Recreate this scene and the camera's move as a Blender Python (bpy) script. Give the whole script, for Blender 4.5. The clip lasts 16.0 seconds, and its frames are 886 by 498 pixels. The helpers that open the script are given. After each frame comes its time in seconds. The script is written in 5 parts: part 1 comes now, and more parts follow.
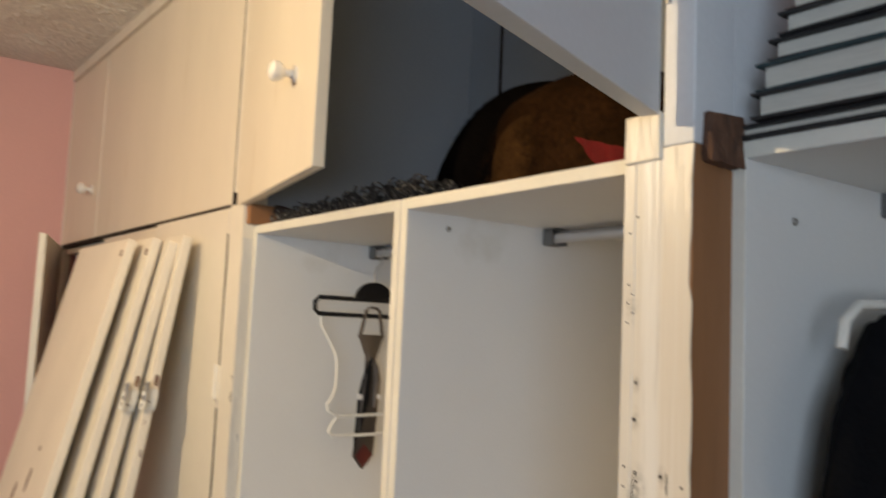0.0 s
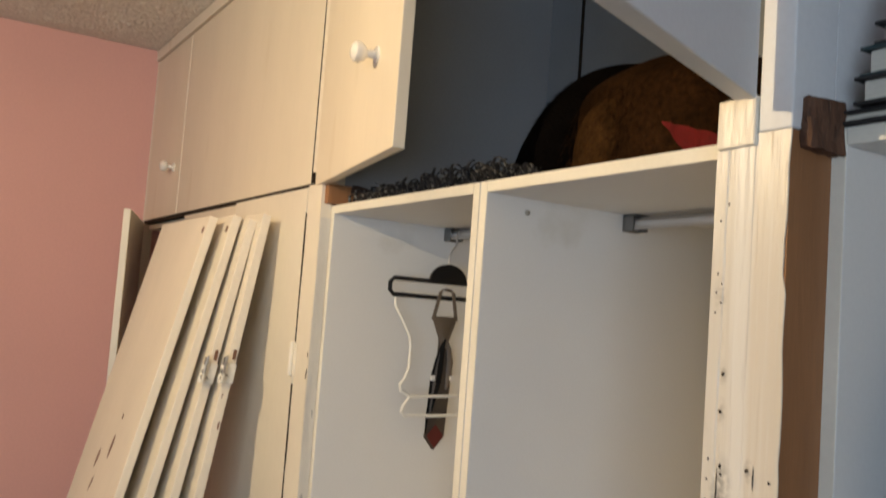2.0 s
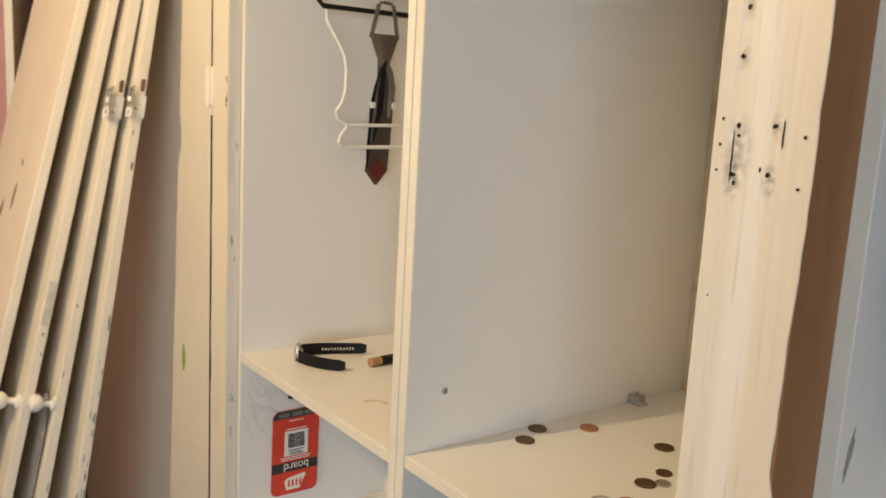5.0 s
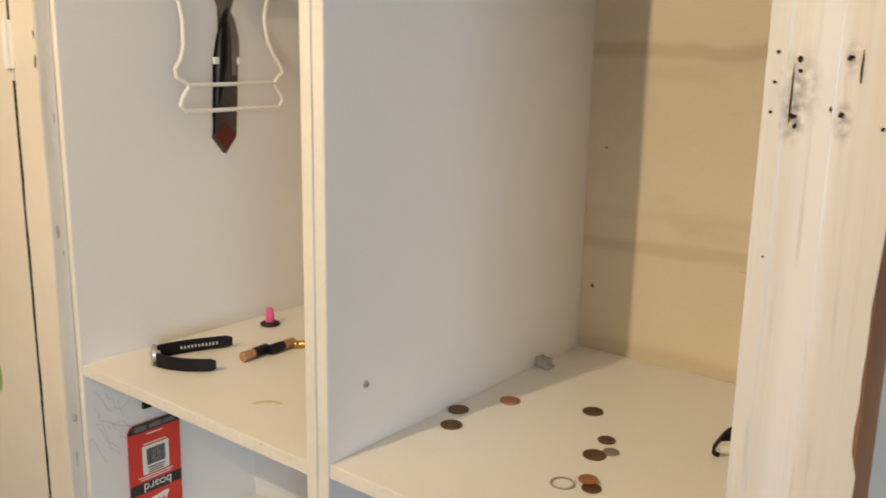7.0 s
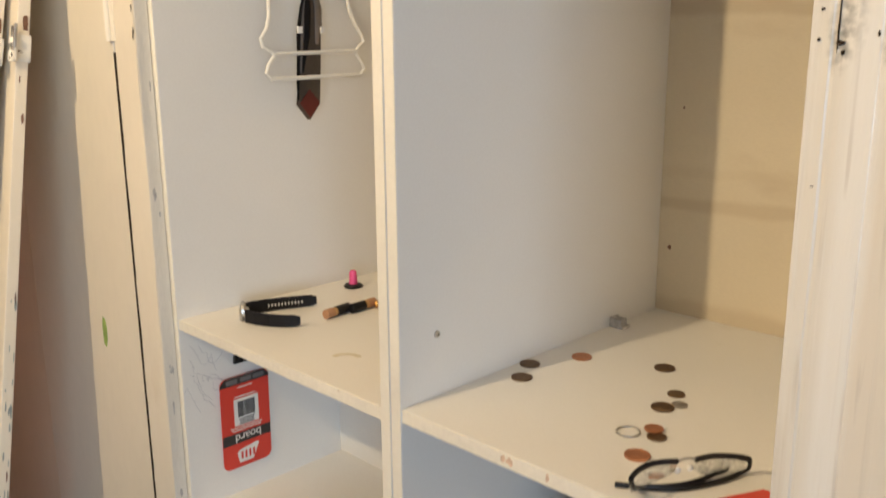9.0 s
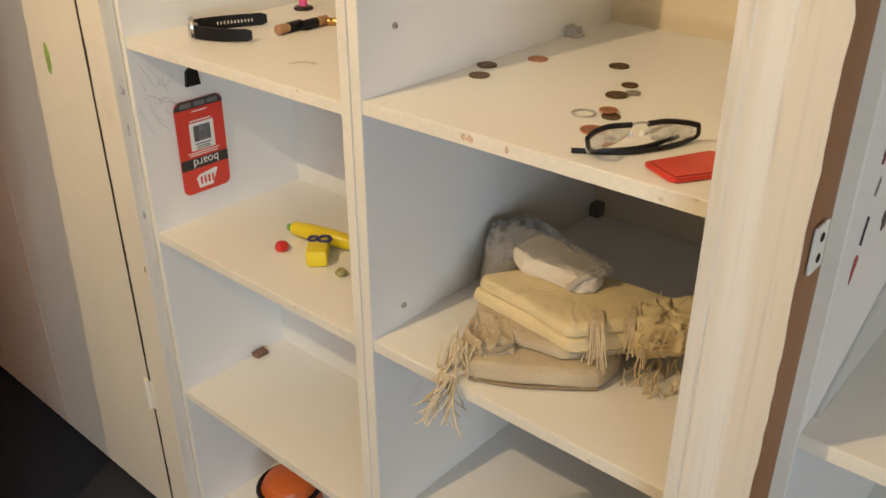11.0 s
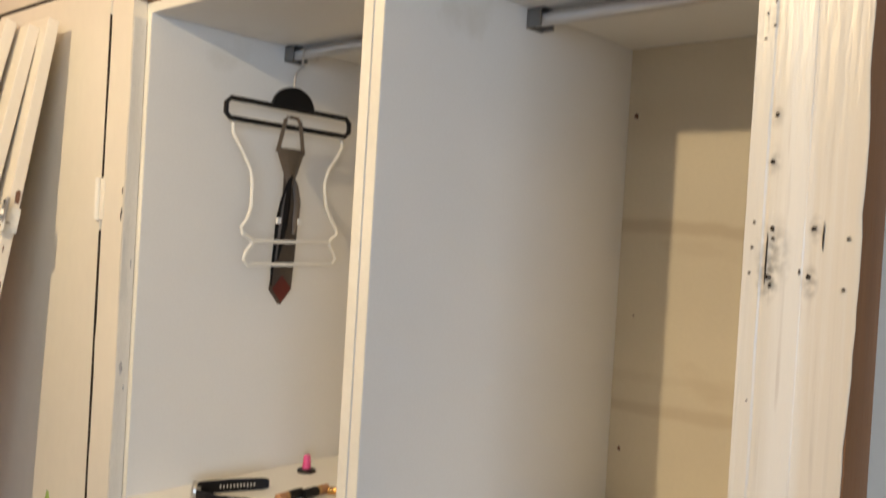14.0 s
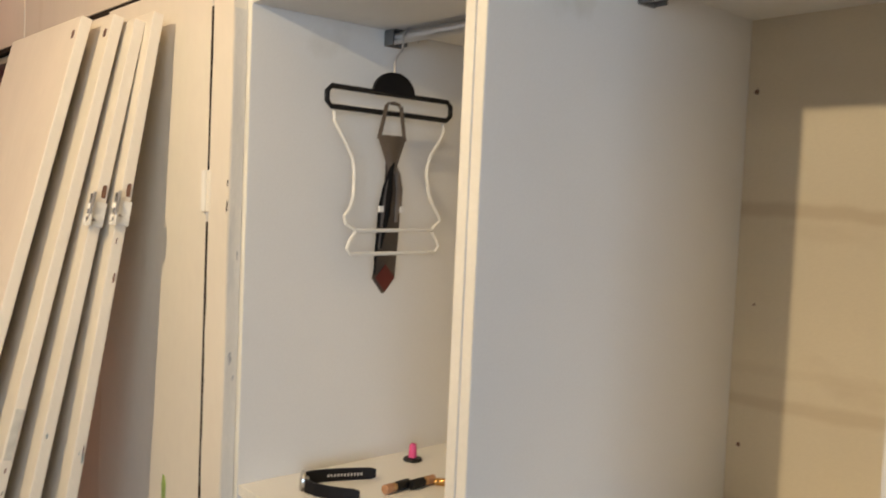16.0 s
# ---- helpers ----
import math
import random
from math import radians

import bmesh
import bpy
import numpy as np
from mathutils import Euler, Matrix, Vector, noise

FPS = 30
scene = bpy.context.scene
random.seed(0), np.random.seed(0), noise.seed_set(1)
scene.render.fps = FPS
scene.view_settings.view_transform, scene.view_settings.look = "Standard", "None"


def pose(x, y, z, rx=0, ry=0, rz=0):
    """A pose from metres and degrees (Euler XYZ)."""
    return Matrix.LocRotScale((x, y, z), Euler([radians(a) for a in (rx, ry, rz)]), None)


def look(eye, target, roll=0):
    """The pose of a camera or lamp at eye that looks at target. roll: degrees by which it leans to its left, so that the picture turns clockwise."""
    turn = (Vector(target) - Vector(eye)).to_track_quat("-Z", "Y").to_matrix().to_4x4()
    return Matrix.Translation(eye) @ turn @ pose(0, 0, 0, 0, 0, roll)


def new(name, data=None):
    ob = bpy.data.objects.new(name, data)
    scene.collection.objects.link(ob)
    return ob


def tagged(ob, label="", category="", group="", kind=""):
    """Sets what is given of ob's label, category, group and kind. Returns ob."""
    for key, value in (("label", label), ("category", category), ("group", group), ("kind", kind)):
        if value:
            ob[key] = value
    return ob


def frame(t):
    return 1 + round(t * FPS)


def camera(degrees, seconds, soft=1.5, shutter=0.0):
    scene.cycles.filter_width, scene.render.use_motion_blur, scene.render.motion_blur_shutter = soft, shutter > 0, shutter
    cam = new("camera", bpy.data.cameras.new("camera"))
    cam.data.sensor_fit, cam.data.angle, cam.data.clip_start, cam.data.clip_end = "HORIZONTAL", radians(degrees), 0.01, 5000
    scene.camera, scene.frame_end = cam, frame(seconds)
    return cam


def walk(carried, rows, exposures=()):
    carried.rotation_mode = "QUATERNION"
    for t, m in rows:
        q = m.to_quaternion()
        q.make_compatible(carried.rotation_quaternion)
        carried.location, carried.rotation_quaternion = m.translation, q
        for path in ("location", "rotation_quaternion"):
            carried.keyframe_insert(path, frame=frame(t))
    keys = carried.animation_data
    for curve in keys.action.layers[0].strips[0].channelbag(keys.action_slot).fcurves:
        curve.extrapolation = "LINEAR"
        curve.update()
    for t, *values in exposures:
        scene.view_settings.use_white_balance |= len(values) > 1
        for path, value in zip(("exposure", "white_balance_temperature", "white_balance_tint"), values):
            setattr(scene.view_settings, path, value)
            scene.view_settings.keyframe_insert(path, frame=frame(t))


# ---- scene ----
cam = camera(54.5, 16.0, soft=1.6, shutter=0.5)
PATH = [
    (0, (0.986, -0.656, 1.54), (-0.622, 0.518, 1.735), 2.5),
    (0.5, (0.991, -0.669, 1.557), (-0.703, 0.349, 1.864), 3.2),
    (1, (1.004, -0.689, 1.565), (-0.696, 0.289, 1.958), 3.6),
    (1.5, (0.995, -0.683, 1.558), (-0.711, 0.318, 1.854), 3.9),
    (2, (0.974, -0.666, 1.539), (-0.723, 0.382, 1.686), 4.2),
    (2.5, (0.972, -0.655, 1.521), (-0.725, 0.403, 1.554), 4.6),
    (3, (0.969, -0.644, 1.501), (-0.71, 0.44, 1.422), 4.7),
    (3.5, (0.963, -0.634, 1.485), (-0.691, 0.476, 1.306), 4.7),
    (3.7, (0.959, -0.633, 1.478), (-0.695, 0.47, 1.255), 4.9),
    (5.8, (0.691, -0.538, 1.418), (-0.732, 0.805, 1.004), -1.0),
    (6, (0.66, -0.557, 1.428), (-0.685, 0.857, 0.989), -2.4),
    (6.5, (0.627, -0.584, 1.427), (-0.506, 1.013, 1.017), -0.1),
    (7, (0.619, -0.591, 1.418), (-0.594, 0.941, 0.991), 1.0),
    (7.5, (0.645, -0.597, 1.423), (-0.618, 0.919, 1.1), 2.1),
    (8, (0.671, -0.558, 1.429), (-0.715, 0.849, 1.114), 3.9),
    (8.5, (0.686, -0.533, 1.417), (-0.835, 0.68, 0.953), 1.1),
    (9, (0.663, -0.596, 1.389), (-0.711, 0.782, 0.928), -0.4),
    (9.5, (0.669, -0.64, 1.35), (-0.672, 0.724, 0.767), 0.1),
    (9.7, (0.676, -0.643, 1.334), (-0.613, 0.696, 0.596), -0.2),
    (11.8, (0.686, -0.642, 1.291), (-0.451, 0.722, 0.37), -1.4),
    (12, (0.685, -0.646, 1.305), (-0.474, 0.759, 0.48), -1.4),
    (12.5, (0.681, -0.653, 1.328), (-0.572, 0.791, 0.74), -0.1),
    (13, (0.677, -0.66, 1.352), (-0.633, 0.808, 0.99), 1.6),
    (13.5, (0.682, -0.645, 1.378), (-0.64, 0.841, 1.168), 2.5),
    (14, (0.691, -0.648, 1.404), (-0.648, 0.837, 1.374), 3.4),
    (14.5, (0.695, -0.651, 1.416), (-0.644, 0.831, 1.517), 4.1),
    (15, (0.69, -0.642, 1.42), (-0.656, 0.833, 1.526), 4.5),
    (15.5, (0.688, -0.63, 1.423), (-0.749, 0.762, 1.421), 3.9),
    (16, (0.657, -0.628, 1.427), (-0.84, 0.695, 1.32), 2.5),
]
EXPOSURES = [(0, -0.34, 6900, 10), (1, -0.38, 7050, 10), (2, -0.36, 6950, 10), (2.5, -0.34, 6700, 10), (3.5, -0.12, 6150, 10), (6, -0.08, 8200, 10), (6.5, -0.06, 6950, 10), (7, -0.04, 6950, 10), (8, 0.07, 6050, 10), (8.5, 0.2, 5900, 10), (9, 0.0, 6950, 10), (9.5, 0.04, 7000, 10), (12, 0.03, 7900, 10), (12.5, 0.08, 7200, 10), (13, -0.02, 7000, 10), (13.5, 0.02, 6700, 10), (14.5, -0.25, 6750, 10), (15.5, -0.25, 6700, 10), (16, -0.17, 6750, 10)]
walk(cam, [(t, look(e, g, r)) for t, e, g, r in PATH], EXPOSURES)

# ---- world and light ----
world = bpy.data.worlds.new("sky")
scene.world = world
world.use_nodes = True
_wn = world.node_tree
_sky = _wn.nodes.new("ShaderNodeTexSky")
_sky.sky_type, _sky.sun_disc = "NISHITA", False
_sky.sun_elevation, _sky.sun_rotation = radians(28), radians(200)
_bg = _wn.nodes["Background"]
_bg.inputs["Strength"].default_value = 0.12
_wn.links.new(_sky.outputs["Color"], _bg.inputs["Color"])

bulb = bpy.data.lights.new("ceiling_bulb", "POINT")
bulb.energy, bulb.color, bulb.shadow_soft_size = 48, (1.0, 0.79, 0.50), 0.012
new("ceiling_bulb", bulb).matrix_basis = pose(-0.18, -1.12, 1.99)

daylight = bpy.data.lights.new("window_daylight", "AREA")
daylight.shape, daylight.size, daylight.size_y = "RECTANGLE", 1.9, 1.5
daylight.energy, daylight.color = 98, (0.60, 0.77, 1.0)
new("window_daylight", daylight).matrix_basis = look((3.62, -2.95, 1.40), (0.0, -0.2, 1.15))


# ---- materials ----
def mat(name, base, rough=0.5, metal=0.0, tone=0.06, scale=6.0, grain=0.0, grain_scale=160.0, bump=0.0, bump_scale=220.0,
        dirt=None, dirt_scale=5.0, dirt_at=0.62, dirt_width=0.12, stretch=(1, 1, 1), piece=0.0, sheen=0.0, coat=0.0, spec=0.5, trans=0.0):
    """A surface: base colour, slow tone drift, fine grain, bump, and dirt patches."""
    m = bpy.data.materials.new(name)
    m.use_nodes = True
    nt = m.node_tree
    nd, ln = nt.nodes, nt.links
    p = nd["Principled BSDF"]
    p.inputs["Roughness"].default_value = rough
    p.inputs["Metallic"].default_value = metal
    p.inputs["Sheen Weight"].default_value = sheen
    p.inputs["Coat Weight"].default_value = coat
    p.inputs["Specular IOR Level"].default_value = spec
    p.inputs["Transmission Weight"].default_value = trans
    tc = nd.new("ShaderNodeTexCoord")
    mp = nd.new("ShaderNodeMapping")
    mp.inputs["Scale"].default_value = stretch
    ln.new(tc.outputs["Object"], mp.inputs["Vector"])

    def noise_at(s, detail=4.0):
        n = nd.new("ShaderNodeTexNoise")
        n.inputs["Scale"].default_value, n.inputs["Detail"].default_value = s, detail
        ln.new(mp.outputs["Vector"], n.inputs["Vector"])
        return n.outputs["Fac"]

    def value_shift(col, fac, amount):
        mr = nd.new("ShaderNodeMapRange")
        mr.inputs["From Min"].default_value, mr.inputs["From Max"].default_value = 0.3, 0.7
        mr.inputs["To Min"].default_value, mr.inputs["To Max"].default_value = 1 - amount, 1 + amount
        ln.new(fac, mr.inputs["Value"])
        hs = nd.new("ShaderNodeHueSaturation")
        ln.new(mr.outputs["Result"], hs.inputs["Value"])
        ln.new(col, hs.inputs["Color"])
        return hs.outputs["Color"]

    rgb = nd.new("ShaderNodeRGB")
    rgb.outputs[0].default_value = (*base, 1)
    col = value_shift(rgb.outputs[0], noise_at(scale), tone)
    if grain:
        col = value_shift(col, noise_at(grain_scale, 6.0), grain)
    if piece:
        oi = nd.new("ShaderNodeObjectInfo")
        col = value_shift(col, oi.outputs["Random"], piece)
    if dirt:
        mr = nd.new("ShaderNodeMapRange")
        mr.inputs["From Min"].default_value, mr.inputs["From Max"].default_value = dirt_at, dirt_at + dirt_width
        ln.new(noise_at(dirt_scale, 8.0), mr.inputs["Value"])
        mx = nd.new("ShaderNodeMix")
        mx.data_type = "RGBA"
        mx.inputs["B"].default_value = (*dirt, 1)
        ln.new(mr.outputs["Result"], mx.inputs["Factor"])
        ln.new(col, mx.inputs[6])
        mx.inputs[7].default_value = (*dirt, 1)
        col = mx.outputs[2]
    ln.new(col, p.inputs["Base Color"])
    if bump:
        b = nd.new("ShaderNodeBump")
        b.inputs["Strength"].default_value, b.inputs["Distance"].default_value = bump, 0.004
        ln.new(noise_at(bump_scale, 5.0), b.inputs["Height"])
        ln.new(b.outputs["Normal"], p.inputs["Normal"])
    return m


MELAMINE = mat("white_melamine", (0.78, 0.77, 0.745), 0.42, tone=0.03, scale=2.5, grain=0.015, grain_scale=300, dirt=(0.60, 0.57, 0.50), dirt_scale=3.5, dirt_at=0.66, bump=0.03)
EDGING = mat("worn_melamine_edge", (0.80, 0.76, 0.66), 0.5, tone=0.05, scale=9, grain=0.04, dirt=(0.42, 0.31, 0.19), dirt_scale=24, dirt_at=0.66, dirt_width=0.06, bump=0.1)
CLEAN_EDGE = mat("cream_melamine_edge", (0.80, 0.765, 0.67), 0.48, tone=0.05, scale=9, grain=0.02, dirt=(0.66, 0.58, 0.45), dirt_scale=12, dirt_at=0.68, bump=0.06)
BACK_SEAM = mat("stained_backing_seam", (0.30, 0.21, 0.13), 0.65, tone=0.1, scale=12, grain=0.04)
PAINT = mat("cream_gloss_paint", (0.80, 0.735, 0.62), 0.38, tone=0.04, scale=3, grain=0.015, grain_scale=40, dirt=(0.66, 0.57, 0.44), dirt_scale=4, dirt_at=0.66, stretch=(1.5, 1.5, 0.8), bump=0.08, bump_scale=90)
OLD_PAINT = mat("chipped_cream_paint", (0.82, 0.765, 0.66), 0.33, tone=0.05, scale=7, grain=0.02, grain_scale=30, dirt=(0.56, 0.48, 0.36), dirt_scale=9, dirt_at=0.67, dirt_width=0.08, stretch=(2.2, 2.2, 0.6), bump=0.3, bump_scale=50)
DOOR_PAINT = mat("pale_cream_door_paint", (0.78, 0.70, 0.57), 0.40, tone=0.035, scale=2.2, grain=0.012, grain_scale=30, stretch=(2.5, 2.5, 0.6), dirt=(0.72, 0.63, 0.49), dirt_scale=5, dirt_at=0.66, bump=0.05, bump_scale=60)
LEAN_PAINT = mat("worn_off_white_door_paint", (0.78, 0.71, 0.60), 0.45, tone=0.05, scale=4, grain=0.015, grain_scale=40, stretch=(1.6, 1.6, 0.7), dirt=(0.45, 0.40, 0.30), dirt_scale=6, dirt_at=0.73, dirt_width=0.06, bump=0.12, bump_scale=60)
WHITE_PAINT = mat("white_satin_paint", (0.74, 0.75, 0.76), 0.45, tone=0.03, scale=3, grain=0.02, bump=0.05)
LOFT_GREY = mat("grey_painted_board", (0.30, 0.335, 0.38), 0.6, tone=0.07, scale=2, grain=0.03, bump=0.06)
PINK = mat("pink_emulsion", (0.70, 0.385, 0.345), 0.75, tone=0.04, scale=1.6, grain=0.02, grain_scale=120, bump=0.12, bump_scale=160)
WOOD = mat("bare_brown_timber", (0.30, 0.135, 0.055), 0.6, tone=0.12, scale=6, grain=0.05, grain_scale=30, stretch=(5, 5, 0.6), dirt=(0.14, 0.06, 0.03), dirt_scale=5, dirt_at=0.66, bump=0.2, bump_scale=50)
WOOD_DARK = mat("splintered_dark_timber", (0.11, 0.050, 0.027), 0.8, tone=0.35, scale=25, grain=0.2, grain_scale=90, stretch=(4, 4, 0.8), dirt=(0.40, 0.30, 0.22), dirt_scale=40, dirt_at=0.66, bump=0.4, bump_scale=90)
FLOORING = mat("dark_navy_carpet", (0.018, 0.022, 0.034), 0.95, tone=0.12, scale=5, grain=0.2, grain_scale=400, bump=0.5, bump_scale=500)
STEEL = mat("dull_steel", (0.55, 0.54, 0.52), 0.34, 1.0, tone=0.06, scale=20, grain=0.05)
DARK_STEEL = mat("dark_dull_steel", (0.24, 0.235, 0.23), 0.4, 0.9, tone=0.1, scale=25)
CHROME = mat("chromed_tube", (0.66, 0.65, 0.65), 0.3, 0.9, tone=0.04, scale=15)
# for holes, scars and joints, and for shade set into the door gaps
DARK_HOLE = mat("dark_hole_and_gap_shade", (0.035, 0.026, 0.020), 0.9, tone=0.2, scale=60, spec=0.1)
BROWN_RUST = mat("rusty_brown", (0.16, 0.08, 0.05), 0.8, tone=0.3, scale=80)
GREY_SMEAR = mat("grey_filler_smear", (0.60, 0.57, 0.50), 0.8, tone=0.15, scale=40)
BLACK_PLASTIC = mat("black_plastic", (0.008, 0.008, 0.009), 0.42, tone=0.1, scale=30, spec=0.3)
WHITE_PLASTIC = mat("white_plastic", (0.80, 0.78, 0.72), 0.32, tone=0.03, scale=20)
KNOB_WHITE = mat("white_ceramic_knob", (0.80, 0.77, 0.72), 0.22, tone=0.02, scale=20, coat=0.4)
RED_CARD = mat("glossy_red_card", (0.66, 0.05, 0.035), 0.38, tone=0.05, scale=12)
WHITE_CARD = mat("white_print", (0.78, 0.77, 0.75), 0.5, tone=0.02, scale=12)
BLACK_PRINT = mat("black_print", (0.03, 0.028, 0.03), 0.5, tone=0.1, scale=12)


def ceiling_material():
    m = mat("stippled_ceiling", (0.66, 0.62, 0.56), 0.9, tone=0.06, scale=1.2, grain=0.12, grain_scale=75, bump=0.6, bump_scale=140)
    for n in m.node_tree.nodes:
        if n.bl_idname == "ShaderNodeBump":
            n.inputs["Distance"].default_value = 0.008
    return m


CEILING = ceiling_material()


def post_material():
    """Old gloss paint with vertical brush streaks and grimy smudges round the old hinge places."""
    m = mat("streaked_post_paint", (0.74, 0.695, 0.615), 0.32, tone=0.06, scale=5, grain=0.035, grain_scale=9, stretch=(6, 6, 0.5), dirt=(0.60, 0.53, 0.43), dirt_scale=7, dirt_at=0.62, dirt_width=0.15, bump=0.32, bump_scale=30)
    nt = m.node_tree
    nd, ln = nt.nodes, nt.links
    p = nd["Principled BSDF"]
    col = p.inputs["Base Color"].links[0].from_socket
    geo = nd.new("ShaderNodeNewGeometry")
    # brushed bands: a whiter thick coat up the middle, an older yellowed coat beyond it
    xyz = nd.new("ShaderNodeSeparateXYZ")
    ln.new(geo.outputs["Position"], xyz.inputs[0])
    drag = nd.new("ShaderNodeMapping")
    drag.inputs["Scale"].default_value = (60, 60, 3.5)
    ln.new(geo.outputs["Position"], drag.inputs["Vector"])
    brush = nd.new("ShaderNodeTexNoise")
    brush.inputs["Scale"].default_value, brush.inputs["Detail"].default_value = 1.0, 5
    ln.new(drag.outputs[0], brush.inputs["Vector"])
    edge = nd.new("ShaderNodeMath")
    edge.operation, edge.inputs[1].default_value = "MULTIPLY_ADD", 0.022
    ln.new(brush.outputs["Fac"], edge.inputs[0])
    ln.new(xyz.outputs["X"], edge.inputs[2])
    for x0, x1, tint, amount in ((0.468, 0.476, (0.83, 0.805, 0.755), 0.75), (0.488, 0.497, (0.73, 0.655, 0.545), 0.8), (0.514, 0.524, (0.70, 0.61, 0.48), 0.35)):
        ra = nd.new("ShaderNodeMapRange")
        ra.inputs["From Min"].default_value, ra.inputs["From Max"].default_value = x0, x1
        ra.inputs["To Max"].default_value = amount
        ln.new(edge.outputs[0], ra.inputs["Value"])
        mb = nd.new("ShaderNodeMix")
        mb.data_type = "RGBA"
        ln.new(ra.outputs["Result"], mb.inputs["Factor"])
        ln.new(col, mb.inputs[6])
        mb.inputs[7].default_value = (*tint, 1)
        col = mb.outputs[2]
    # scuffed vertical streaks, coarse and fine
    for sx, sz, lo, hi, tint, amount in ((110, 2.2, 0.56, 0.72, (0.60, 0.545, 0.46), 0.55), (230, 5.0, 0.56, 0.72, (0.86, 0.84, 0.80), 0.25), (170, 9.0, 0.62, 0.74, (0.46, 0.40, 0.33), 0.35)):
        mp = nd.new("ShaderNodeMapping")
        mp.inputs["Scale"].default_value = (sx, sx, sz)
        ln.new(geo.outputs["Position"], mp.inputs["Vector"])
        st = nd.new("ShaderNodeTexNoise")
        st.inputs["Scale"].default_value, st.inputs["Detail"].default_value = 1.0, 6
        ln.new(mp.outputs[0], st.inputs["Vector"])
        ra = nd.new("ShaderNodeMapRange")
        ra.inputs["From Min"].default_value, ra.inputs["From Max"].default_value = lo, hi
        ra.inputs["To Max"].default_value = amount
        ln.new(st.outputs["Fac"], ra.inputs["Value"])
        mb = nd.new("ShaderNodeMix")
        mb.data_type = "RGBA"
        ln.new(ra.outputs["Result"], mb.inputs["Factor"])
        ln.new(col, mb.inputs[6])
        mb.inputs[7].default_value = (*tint, 1)
        col = mb.outputs[2]
    grit = nd.new("ShaderNodeTexNoise")
    grit.inputs["Scale"].default_value, grit.inputs["Detail"].default_value = 150, 8
    ln.new(geo.outputs["Position"], grit.inputs["Vector"])
    for at, radius, amount, tint in (((0.459, -0.046, 1.405), 0.022, 0.75, (0.22, 0.22, 0.20)), ((0.456, -0.046, 1.386), 0.013, 0.95, (0.10, 0.10, 0.09)), ((0.485, -0.046, 1.387), 0.010, 0.9, (0.13, 0.11, 0.09)),
                                     ((0.487, -0.046, 1.424), 0.008, 0.9, (0.16, 0.13, 0.10)), ((0.456, -0.046, 1.47), 0.010, 0.6, (0.25, 0.22, 0.18)), ((0.456, -0.046, 1.503), 0.009, 0.6, (0.25, 0.22, 0.18)), ((0.449, -0.046, 1.572), 0.014, 0.5, (0.30, 0.27, 0.22))):
        d = nd.new("ShaderNodeVectorMath")
        d.operation = "SUBTRACT"
        d.inputs[1].default_value = at
        ln.new(geo.outputs["Position"], d.inputs[0])
        sc = nd.new("ShaderNodeVectorMath")
        sc.operation = "MULTIPLY"
        sc.inputs[1].default_value = (1.5, 0.3, 0.7)
        ln.new(d.outputs[0], sc.inputs[0])
        le = nd.new("ShaderNodeVectorMath")
        le.operation = "LENGTH"
        ln.new(sc.outputs[0], le.inputs[0])
        mr = nd.new("ShaderNodeMapRange")
        mr.inputs["From Min"].default_value, mr.inputs["From Max"].default_value = 0.0, radius
        mr.inputs["To Min"].default_value, mr.inputs["To Max"].default_value = amount, 0.0
        ln.new(le.outputs["Value"], mr.inputs["Value"])
        gr = nd.new("ShaderNodeMapRange")
        gr.inputs["From Min"].default_value, gr.inputs["From Max"].default_value = 0.35, 0.62
        ln.new(grit.outputs["Fac"], gr.inputs["Value"])
        mu = nd.new("ShaderNodeMath")
        mu.operation = "MULTIPLY"
        ln.new(mr.outputs["Result"], mu.inputs[0])
        ln.new(gr.outputs["Result"], mu.inputs[1])
        mx = nd.new("ShaderNodeMix")
        mx.data_type = "RGBA"
        ln.new(mu.outputs[0], mx.inputs["Factor"])
        ln.new(col, mx.inputs[6])
        mx.inputs[7].default_value = (*tint, 1)
        col = mx.outputs[2]
    ln.new(col, p.inputs["Base Color"])
    return m


POST_PAINT = post_material()


